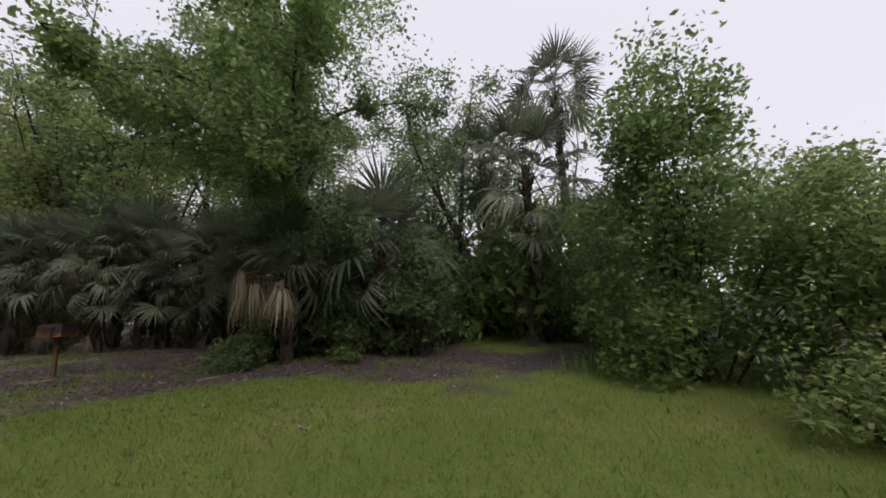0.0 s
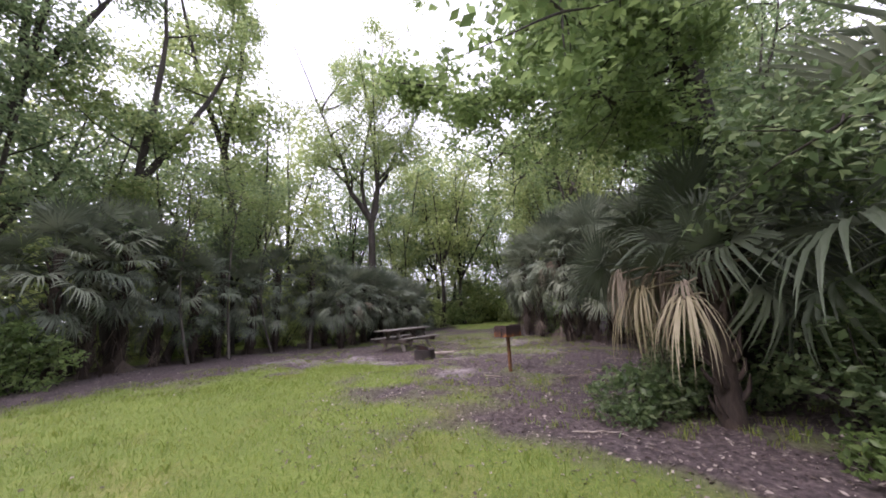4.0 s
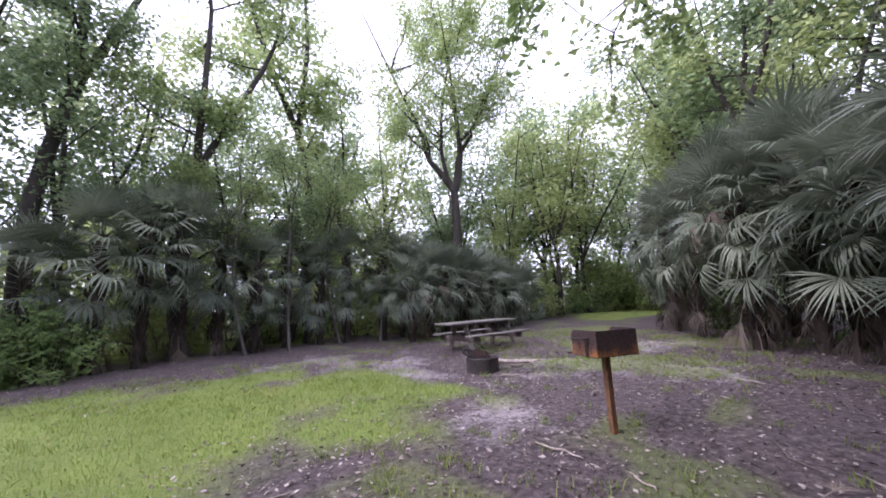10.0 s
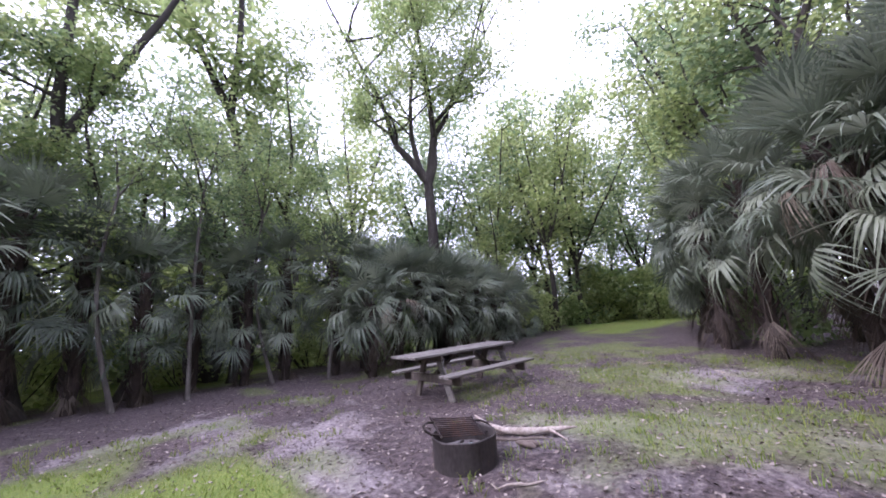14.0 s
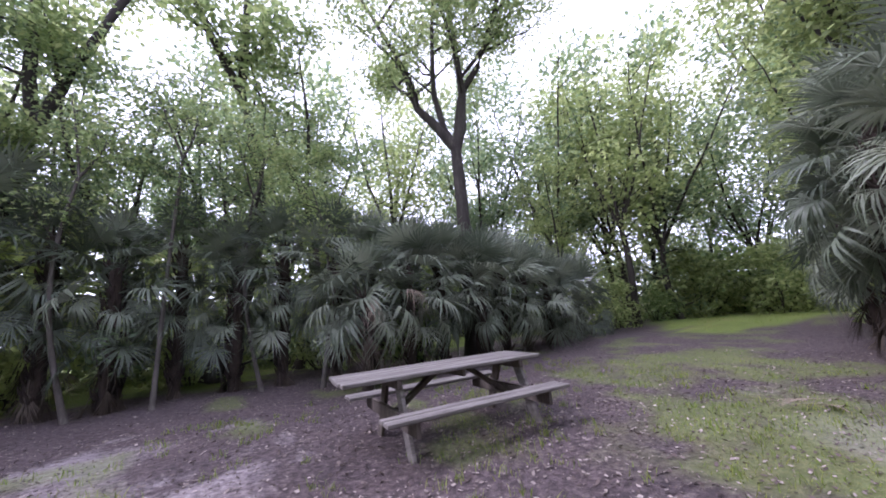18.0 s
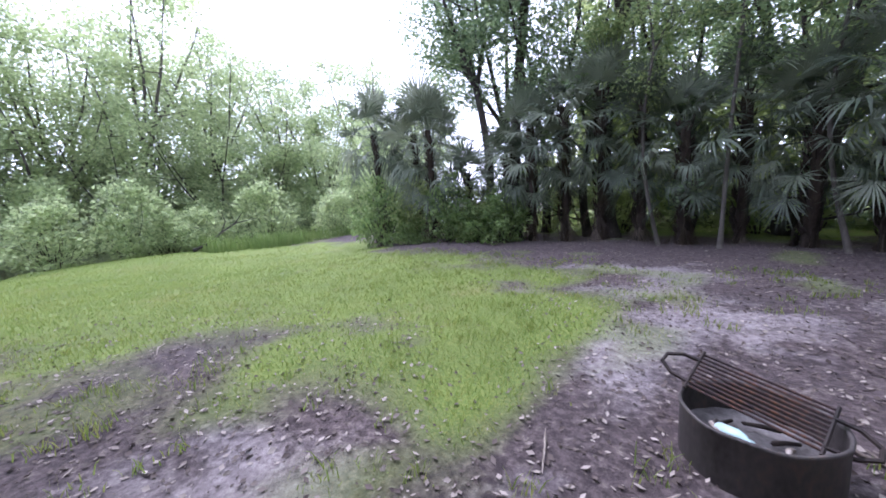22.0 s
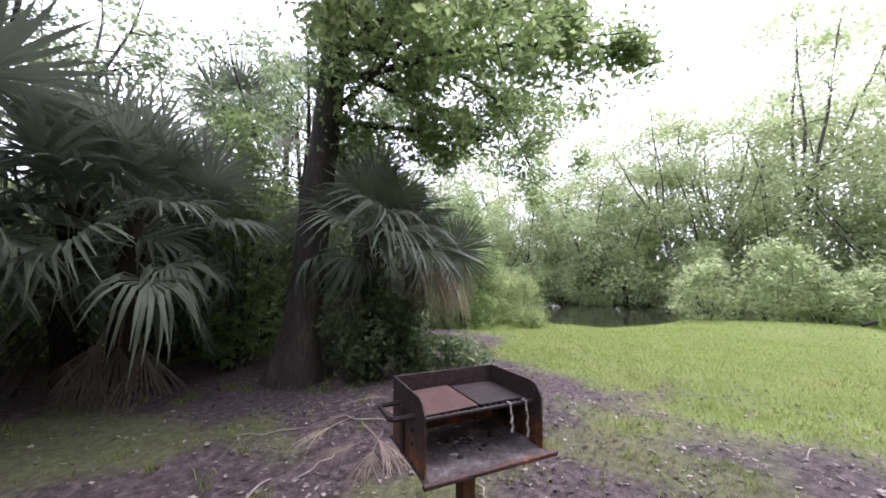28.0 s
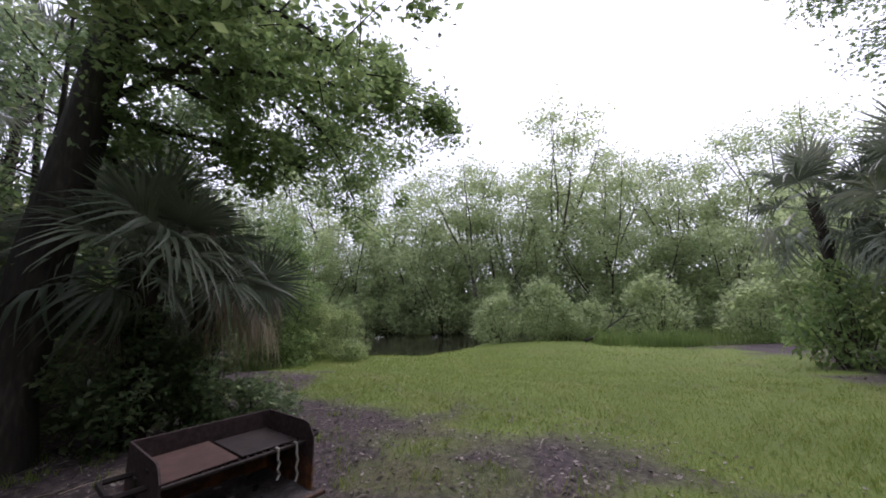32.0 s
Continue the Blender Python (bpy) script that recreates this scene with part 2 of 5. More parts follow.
def water_material():
    m, nt, p, out = shader("dark_river_water")
    p.inputs["Base Color"].default_value = (0.018, 0.016, 0.011, 1)
    p.inputs["Roughness"].default_value = 0.06
    n = noise_node(nt, 2.2, 3.0)
    bump(nt, p, n.outputs[0], 0.12, 0.05)
    return m


def ground_material():
    """Soil, leaf mould, sand and turf, laid by the lawn and sand attributes of the ground."""
    m, nt, p, out = shader("clearing_ground")
    big, fine, spots = noise_node(nt, 0.9, 5.0), noise_node(nt, 14.0, 8.0, 0.75), noise_node(nt, 42.0, 3.0, 0.6)
    soil = ramp(nt, fine.outputs[0], [(0.3, (0.018, 0.0125, 0.0125)), (0.46, (0.055, 0.041, 0.042)), (0.59, (0.122, 0.095, 0.096)), (0.73, (0.32, 0.27, 0.26))])
    sand = ramp(nt, fine.outputs[0], [(0.3, (0.10, 0.082, 0.085)), (0.52, (0.24, 0.215, 0.22)), (0.75, (0.46, 0.43, 0.44))])
    turf = ramp(nt, spots.outputs[0], [(0.25, (0.085, 0.145, 0.024)), (0.5, (0.135, 0.195, 0.033)), (0.75, (0.225, 0.25, 0.06))])
    straw = ramp(nt, spots.outputs[0], [(0.25, (0.14, 0.125, 0.048)), (0.5, (0.215, 0.195, 0.07)), (0.75, (0.32, 0.29, 0.13))])
    patch = ramp(nt, noise_node(nt, 0.55, 5.0, 0.7).outputs[0], [(0.54, (0, 0, 0)), (0.74, (0.8, 0.8, 0.8))])

    def zone(name, sharp):
        at = nt.nodes.new("ShaderNodeAttribute")
        at.attribute_name = name
        add = nt.nodes.new("ShaderNodeMath")
        add.operation = "MULTIPLY_ADD"
        add.inputs[1].default_value = 0.45
        nt.links.new(fine.outputs[0], add.inputs[0])
        nt.links.new(at.outputs["Fac"], add.inputs[2])
        r = ramp(nt, add.outputs[0], [(0.5 - sharp, (0, 0, 0)), (0.5 + sharp, (1, 1, 1))])
        return r

    def mixed(a, b, f):
        x = nt.nodes.new("ShaderNodeMix")
        x.data_type = "RGBA"
        nt.links.new(f, x.inputs["Factor"])
        nt.links.new(a, x.inputs["A"])
        nt.links.new(b, x.inputs["B"])
        return x.outputs["Result"]

    base = mixed(soil.outputs[0], sand.outputs[0], zone("sand", 0.2).outputs[0])
    base = mixed(base, mixed(turf.outputs[0], straw.outputs[0], patch.outputs[0]), zone("lawn", 0.26).outputs[0])
    tint = ramp(nt, big.outputs[0], [(0.3, (0.8, 0.78, 0.8)), (0.7, (1.12, 1.06, 1.02))])
    mul = nt.nodes.new("ShaderNodeMix")
    mul.data_type, mul.blend_type = "RGBA", "MULTIPLY"
    mul.inputs["Factor"].default_value = 1.0
    nt.links.new(base, mul.inputs["A"])
    nt.links.new(tint.outputs[0], mul.inputs["B"])
    nt.links.new(mul.outputs["Result"], p.inputs["Base Color"])
    p.inputs["Roughness"].default_value = 0.95
    bump(nt, p, fine.outputs[0], 0.9, 0.03)
    return m


M_WATER, M_GROUND, M_SHELL = water_material(), ground_material(), rust_shell()
M_POST = grained("orange_rusted_post", [(0.3, (0.05, 0.028, 0.018)), (0.5, (0.15, 0.072, 0.032)), (0.7, (0.29, 0.14, 0.055))], 6.0, 0.8, 0.4, (1, 1, 0.5), 0.1, 50.0, 0.004)

# ---------------------------------------------------------------- mesh helpers
RNG = np.random.default_rng(7)


def data_of(name, verts, faces, material, smooth=False):
    """A mesh from arrays of vertices and equal-sided faces."""
    verts, faces = np.asarray(verts, np.float32), np.asarray(faces, np.int32)
    me = bpy.data.meshes.new(name)
    me.vertices.add(len(verts))
    me.vertices.foreach_set("co", verts.ravel())
    n, k = faces.shape
    me.loops.add(n * k)
    me.loops.foreach_set("vertex_index", faces.ravel())
    me.polygons.add(n)
    me.polygons.foreach_set("loop_start", np.arange(0, n * k, k, dtype=np.int32))
    if smooth:
        me.polygons.foreach_set("use_smooth", np.ones(n, bool))
    me.update(calc_edges=True)
    me.materials.append(material)
    return me


def hung(name, me, parent, m=None, label=""):
    """A mesh as a part of its thing, at the pose m within it."""
    ob = new(name, me)
    ob.parent = parent
    if m is not None:
        ob.matrix_basis = m
    if label:
        tagged(ob, label=label)
    return ob


def part(name, bm, material, parent, label="", smooth=False):
    me = bpy.data.meshes.new(name)
    for f in bm.faces:
        f.smooth = smooth
    bm.to_mesh(me)
    bm.free()
    me.materials.append(material)
    return hung(name, me, parent, None, label)


def thing(name, m, label, category, group="", kind=""):
    ob = new(name)
    ob.empty_display_size = 0.1
    ob.matrix_basis = m
    return tagged(ob, label, category, group, kind)


def box_bm(bm, size, m, bevel=0.004):
    """A box with eased edges."""
    made = bmesh.ops.create_cube(bm, size=1.0, matrix=m @ Matrix.Diagonal((*size, 1)))
    if bevel:
        edges = list({e for v in made["verts"] for e in v.link_edges})
        bmesh.ops.bevel(bm, geom=edges, offset=bevel, segments=1, affect="EDGES", profile=0.5)
    return bm


def boxed(size, m, bevel=0.004):
    return box_bm(bmesh.new(), size, m, bevel)


def tube(path, radii, sides=8, wobble=0.0, rng=RNG):
    """Vertices and quads of a tube along a path; the last ring closes to a point."""
    path, radii = np.asarray(path, float), np.asarray(radii, float)
    ahead = np.gradient(path, axis=0)
    ahead /= np.linalg.norm(ahead, axis=1)[:, None] + 1e-9
    ref = np.where(np.abs(ahead[:, 2:3]) > 0.9, np.array([[1.0, 0, 0]]), np.array([[0, 0, 1.0]]))
    u = np.cross(ahead, ref)
    u /= np.linalg.norm(u, axis=1)[:, None] + 1e-9
    v = np.cross(ahead, u)
    a = np.linspace(0, 2 * np.pi, sides, endpoint=False)
    r = radii[:, None] * (1 + wobble * rng.standard_normal((len(path), sides)))
    vs = path[:, None] + r[..., None] * (np.cos(a)[None, :, None] * u[:, None] + np.sin(a)[None, :, None] * v[:, None])
    i, j = np.meshgrid(np.arange(len(path) - 1), np.arange(sides), indexing="ij")
    i, j = i.ravel(), j.ravel()
    f = np.stack([i * sides + j, i * sides + (j + 1) % sides, (i + 1) * sides + (j + 1) % sides, (i + 1) * sides + j], 1)
    return vs.reshape(-1, 3), f


def joined(parts):
    vs, fs, n = [], [], 0
    for v, f in parts:
        vs.append(v)
        fs.append(np.asarray(f) + n)
        n += len(v)
    return np.concatenate(vs), np.concatenate(fs)


def leaves_at(centres, size, rng, flat=0.5, narrow=0.55):
    """A folded pointed leaf at every centre: two triangles on one keel."""
    n = len(centres)
    way = rng.standard_normal((n, 3))
    way[:, 2] = way[:, 2] * flat - 0.35
    way /= np.linalg.norm(way, axis=1)[:, None]
    up = rng.standard_normal((n, 3)) + np.array([0, 0, 1.2])
    side = np.cross(way, up)
    side /= np.linalg.norm(side, axis=1)[:, None] + 1e-9
    nor = np.cross(side, way)
    s = size * rng.uniform(0.6, 1.3, n)[:, None]
    root, tip = centres - way * s * 0.5, centres + way * s * 0.5
    l = centres + side * s * narrow * 0.5 + nor * s * 0.12
    r = centres - side * s * narrow * 0.5 + nor * s * 0.12
    vs = np.stack([root, l, tip, r], 1).reshape(-1, 3)
    k = np.arange(n)[:, None] * 4
    fs = np.concatenate([k + np.array([[0, 1, 2]]), k + np.array([[0, 2, 3]])], 1).reshape(-1, 3)
    return vs, fs


# smooth value noise on the plan, for zones of turf and sand and for the lie of the land
GRID = np.random.default_rng(3).random((64, 64))


def plan_noise(x, y, scale):
    x, y = np.asarray(x, float) * scale + 31.7, np.asarray(y, float) * scale + 17.3
    i, j = np.floor(x).astype(int), np.floor(y).astype(int)
    u, v = x - i, y - j
    u, v = u * u * (3 - 2 * u), v * v * (3 - 2 * v)
    g = lambda a, b: GRID[a % 64, b % 64]
    return (g(i, j) * (1 - u) + g(i + 1, j) * u) * (1 - v) + (g(i, j + 1) * (1 - u) + g(i + 1, j + 1) * u) * v


def inside(x, y, poly):
    """Signed distance-like measure: positive inside the polygon, in metres."""
    x, y = np.asarray(x, float), np.asarray(y, float)
    best, odd = np.full(x.shape, 1e9), np.zeros(x.shape, bool)
    for (ax, ay), (bx, by) in zip(poly, poly[1:] + poly[:1]):
        dx, dy = bx - ax, by - ay
        t = np.clip(((x - ax) * dx + (y - ay) * dy) / (dx * dx + dy * dy), 0, 1)
        best = np.minimum(best, np.hypot(x - ax - t * dx, y - ay - t * dy))
        cross = (ay > y) != (by > y)
        with np.errstate(divide="ignore", invalid="ignore"):
            odd ^= cross & (x < (bx - ax) * (y - ay) / (by - ay + 1e-12) + ax)
    return np.where(odd, best, -best)


LAWN = [(-2.6, -2.4), (-2.3, -0.9), (-2.9, 0.6), (-4.2, 1.9), (-6.6, 2.5), (-8.2, 2.3), (-10.0, 3.2), (-13.0, 4.8), (-30.0, 6.0), (-30.0, -26.0), (-14.0, -13.5),
        (-10.4, -9.4), (-9.4, -7.7), (-8.1, -6.6), (-6.9, -5.3), (-5.6, -4.2), (-5.0, -2.9), (-3.8, -2.3)]
FAR_TURF = [(13.0, 1.2), (17.0, 3.8), (30.0, 12.0), (60.0, 12.0), (60.0, -8.0), (19.0, -0.6)]
NORTH_TURF = [(-14.0, 8.2), (18.0, 8.8), (40.0, 30.0), (-40.0, 30.0)]
SOUTH_TURF = [(-9.0, -10.6), (-4.0, -10.8), (-1.0, -16.0), (-9.0, -16.0)]
SIDE_TURF = [(-0.6, -3.2), (1.2, -2.6), (4.2, -1.0), (8.0, 0.6), (8.0, -0.6), (4.0, -2.6), (1.5, -3.9)]


def lawn_at(x, y):
    n = plan_noise(x, y, 0.9) * 0.6 + plan_noise(x, y, 2.7) * 0.4
    d = np.maximum.reduce([inside(x, y, LAWN), inside(x, y, FAR_TURF), inside(x, y, NORTH_TURF), inside(x, y, SOUTH_TURF)])
    lawn = 0.42 + np.where(d > 0, 0.3, 0.75) * d + (n - 0.5) * 1.4
    side = 0.21 + 0.2 * inside(x, y, SIDE_TURF) + (n - 0.5) * 1.3
    tufts = (plan_noise(x, y, 1.4) - 0.68) * 2.6 + (n - 0.5) * 0.9
    return np.clip(np.maximum.reduce([lawn, np.minimum(side, 0.31), np.minimum(tufts, 0.24)]), 0, 1)


def sand_at(x, y):
    n = plan_noise(x, y, 1.3) * 0.55 + plan_noise(x, y, 3.9) * 0.45
    spots = [(-1.4, 0.7, 1.6), (0.2, -3.9, 1.3), (3.4, -3.2, 1.4), (-2.0, 2.4, 1.2), (-3.0, -3.6, 0.7), (-1.3, -2.7, 0.9), (-0.4, -2.2, 1.1), (-1.7, -0.6, 1.0)]
    s = np.max([1 - np.hypot(x - a, y - b) / r for a, b, r in spots], axis=0)
    return np.clip(0.02 + 0.42 * s + (n - 0.5) * 1.5, 0, 0.85)


def land(x, y):
    """Height of the ground: nearly level, falling to the river in the west."""
    x, y = np.asarray(x, float), np.asarray(y, float)
    bay = np.clip((y + 6.6) / 2.6, 0, 1)
    cove = np.clip((-9.5 - y) / 3.5, 0, 1)
    shore = -15.2 - 5.2 * bay * bay * (3 - 2 * bay) - 3.2 * cove * cove * (3 - 2 * cove)
    bank = np.clip((shore + 1.2 - x) / 3.2, 0, 1)
    bank = bank * bank * (3 - 2 * bank)
    far = np.clip((-28.6 - x) / 3.0, 0, 1)
    near = np.hypot(x + 2.5, y + 2.5)
    hump = (plan_noise(x, y, 0.7) - 0.5) * 0.07 + (plan_noise(x, y, 0.22) - 0.5) * 0.22 * np.clip((near - 6) / 10, 0, 1)
    ease = np.clip((-8.0 - x) / 5.0, 0, 1)
    ease = ease * ease * (3 - 2 * ease)
    return hump * np.clip((near - 0.2), 0.25, 1) - 0.22 * ease - 0.75 * bank + 0.9 * far


# ---------------------------------------------------------------- ground, river


def build_ground():
    def axis(lo, hi):
        fine = np.arange(lo, hi + 0.01, 0.2)
        k = np.arange(1, 26)
        out = np.cumsum(0.2 * 1.32 ** k)
        return np.concatenate([(fine[0] - out)[::-1], fine, fine[-1] + out])
    xs, ys = axis(-20, 10), axis(-14, 11)
    x, y = np.meshgrid(xs, ys, indexing="ij")
    z = land(x, y)
    fine = (plan_noise(x, y, 6.1) - 0.5) * 0.025
    vs = np.stack([x, y, z + fine], -1).reshape(-1, 3)
    nx, ny = len(xs), len(ys)
    i, j = np.meshgrid(np.arange(nx - 1), np.arange(ny - 1), indexing="ij")
    i, j = i.ravel(), j.ravel()
    fs = np.stack([i * ny + j, (i + 1) * ny + j, (i + 1) * ny + j + 1, i * ny + j + 1], 1)
    me = data_of("ground", vs, fs, M_GROUND, True)
    for name, values in (("lawn", lawn_at(x, y)), ("sand", sand_at(x, y))):
        me.attributes.new(name, "FLOAT", "POINT").data.foreach_set("value", values.ravel().astype(np.float32))
    return tagged(new("ground", me), "sandy forest clearing with patchy turf and leaf mould", "ground", "", "structure")


build_ground()
wm = bmesh.new()
bmesh.ops.create_grid(wm, x_segments=30, y_segments=40, size=1.0, matrix=Matrix.Translation((-23.2, -12.0, -0.47)) @ Matrix.Diagonal((8.2, 40.0, 1, 1)))
me = bpy.data.meshes.new("river")
wm.to_mesh(me)
wm.free()
me.materials.append(M_WATER)
tagged(new("water", me), "still dark river water below the grassy bank", "water", "", "structure")


def on_land(x, y, m=None, sink=0.03):
    z = float(land(x, y)) - sink
    return Matrix.Translation((x, y, z)) @ (m if m is not None else Matrix.Identity(4))


# ---------------------------------------------------------------- palms


def frond_data(name, material, radius, stalk, leaflets, spread, droop, sag, ragged, seed, fold=0.34, curl=0.3, slim=0.44):
    """A fan palm frond: a stalk along +x and a folded fan of narrow leaflets that join near the hub and droop at their tips."""
    rng = np.random.default_rng(seed)
    parts = []
    k = 5
    tx = np.linspace(0, 1, k)
    parts.append(tube(np.stack([tx * stalk, 0 * tx, 0.10 * stalk * np.sin(tx * 2.4)], 1), np.linspace(0.016, 0.009, k), 4, 0, rng))
    hub = np.array([stalk, 0, 0.10 * stalk * math.sin(2.4)])
    half = radians(spread) / 2
    along = np.array([0.04, 0.38, 0.62, 0.83, 1.0])
    steps = len(along)
    stalk_end, weld = len(parts[0][0]) - 1, []
    count = len(parts[0][0])
    for n, a in enumerate(np.linspace(-half, half, leaflets)):
        a = a + rng.normal(0, 0.03)
        far = radius * (1 - 0.30 * (abs(a) / half) ** 2) * rng.uniform(0.82, 1.08)
        r = along * far
        w = np.minimum(r * (2 * half / leaflets) * 0.54, slim * radius * (2 * half / leaflets) * 0.54 * np.clip((far - r) / (0.6 * far), 0.06, 1))
        bend = droop * rng.uniform(0.45, 1.6)
        q = r / far
        fall = bend * far * np.clip(q - 0.35, 0, 1) ** 1.6 * 1.6
        reach = r - curl * fall * (bend > 0.3)
        away, across = np.array([math.cos(a), math.sin(a), 0]), np.array([-math.sin(a), math.cos(a), 0])
        lift = fold * radius * abs(np.sin(a)) ** 1.3 * q
        keel = hub + reach[:, None] * away + (lift - fall - sag * r * q)[:, None] * np.array([0, 0, 1.0]) + (ragged * rng.normal(0, 1) * q ** 2 * far)[:, None] * across
        rise = w * 0.6
        left = keel + w[:, None] * across + rise[:, None] * np.array([0, 0, 1.0])
        right = keel - w[:, None] * across + rise[:, None] * np.array([0, 0, 1.0])
        vs = np.stack([left, keel, right], 1).reshape(-1, 3)
        fs = []
        for s in range(steps - 1):
            o, p = 3 * s, 3 * s + 3
            fs += [(o, o + 1, p + 1, p), (o + 1, o + 2, p + 2, p + 1)]
        parts.append((vs, np.array(fs)))
        weld.append(count + 1)
        count += len(vs)
    vs, fs = joined(parts)
    gone = set(weld)                            # every leaflet grows out of the end of the stalk
    fs = [tuple(stalk_end if int(i) in gone else int(i) for i in f) for f in fs]
    return data_of(name, vs, fs, material)


UPRIGHT = [frond_data("frond", M_FROND, 0.82, 0.8, 27, 225, 0.2, 0.05, 0.03, s, slim=0.52) for s in (1, 2, 3)]
ARCHED = [frond_data("frond", M_FROND, 0.88, 0.85, 25, 205, 0.5, 0.12, 0.05, s, slim=0.54) for s in (4, 5, 6)]
HANGING = [frond_data("frond", M_FROND, 0.9, 0.75, 22, 165, 0.8, 0.2, 0.06, s, curl=0.45, slim=0.52) for s in (7, 8)]
DEAD = [frond_data("frond", M_FROND_DEAD, 0.95, 0.6, 24, 130, 0.9, 0.2, 0.08, s, curl=0.45) for s in (11, 12)]
STEEP = [frond_data("frond", M_FROND, 0.9, 0.8, 28, 160, 0.3, 0.0, 0.10, s) for s in (9, 10)]
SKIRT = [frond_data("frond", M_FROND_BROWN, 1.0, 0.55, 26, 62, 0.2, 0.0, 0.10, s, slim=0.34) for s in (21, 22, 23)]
FALLEN = [frond_data("frond", M_FROND_DEAD, 0.95, 0.5, 18, 44, 0.5, 0.05, 0.18, s, slim=0.36) for s in (16, 17, 18)]


def drape_data(name, material, leaflets, spread, length, out, half, seed, stalk=0.7):
    """A spent frond: strap-like leaflets that leave the hub sideways, bend over and hang down, no two alike."""
    rng = np.random.default_rng(seed)
    tx = np.linspace(0, 1, 4)
    parts = [tube(np.stack([tx * stalk, 0 * tx, 0.05 * np.sin(tx * math.pi)], 1), np.linspace(0.016, 0.010, 4), 5, 0, rng)]
    q = np.linspace(0, 1, 9)
    for a in np.linspace(-radians(spread) / 2, radians(spread) / 2, leaflets):
        a = a + rng.normal(0, 0.06)
        far, fall = out * rng.uniform(0.55, 1.15), length * rng.uniform(0.6, 1.1)
        way = np.array([math.cos(a), math.sin(a), 0])
        across = np.array([-math.sin(a), math.cos(a), 0])
        turn = rng.uniform(-0.9, 0.9) * q                     # each strap twists a little on its way down
        side = across * np.cos(turn)[:, None] + way * np.sin(turn)[:, None]
        keel = np.array([stalk, 0, 0]) + way * (far * (1 - (1 - q) ** 1.9))[:, None]
        keel[:, 2] += rng.uniform(0.0, 0.10) * np.sin(np.clip(q * 2.2, 0, 1) * math.pi) - fall * np.clip(q - 0.06, 0, 1) ** rng.uniform(1.25, 1.7)
        keel += across * (rng.normal(0, 0.05) * q ** 2)[:, None]
        w = half * rng.uniform(0.7, 1.2) * np.clip(q * 5 + 0.25, 0, 1) * np.clip((1.04 - q) * 1.9, 0.04, 1)
        rise = (w * 0.35)[:, None] * np.array([0, 0, 1.0])
        vs = np.stack([keel + side * w[:, None] + rise, keel, keel - side * w[:, None] + rise], 1).reshape(-1, 3)
        fs = []
        for k in range(len(q) - 1):
            o, p = 3 * k, 3 * k + 3
            fs += [(o, o + 1, p + 1, p), (o + 1, o + 2, p + 2, p + 1)]
        parts.append((vs, np.array(fs)))
    vs, fs = joined(parts)
    return data_of(name, vs, fs, material)


YELLOW = [drape_data("frond", M_FROND_YELLOW, 36, 175, 0.95, 0.44, 0.0095, s) for s in (14, 15)]
DRAPED = [drape_data("frond", M_FROND_DEAD, 28, 175, 0.85, 0.26, 0.006, s) for s in (24, 25)]
OPEN_FAN = [frond_data("frond", M_FROND, 0.74, 0.8, 44, 270, 0.10, 0.02, 0.02, s, 0.16, 0.3, 0.46) for s in (26, 27)]


def palm_trunk(height, radius, rng):
    k = max(5, int(height / 0.14))
    t = np.linspace(0, 1, k)
    path = np.stack([0.05 * np.sin(3 * t), 0.04 * np.cos(2 * t) - 0.04, t * height], 1)
    parts = [tube(path, radius * (1.15 - 0.15 * t), 9, 0.06, rng)]
    for n in range(int(height * 26)):          # the split bases of old leaves
        a, z = n * 2.399, rng.uniform(0.05, 1) * height
        out = np.array([math.cos(a), math.sin(a), 0])
        base = out * radius * 0.95 + np.array([0, 0, z])
        p = np.stack([base, base + out * 0.07 + np.array([0, 0, 0.09]), base + out * 0.10 + np.array([0, 0, rng.uniform(0.14, 0.26)])])
        parts.append(tube(p, [0.032, 0.026, 0.008], 4, 0, rng))
    vs, fs = joined(parts)
    return data_of("trunk", vs, fs, M_BOOT)


TRUNKS = {}


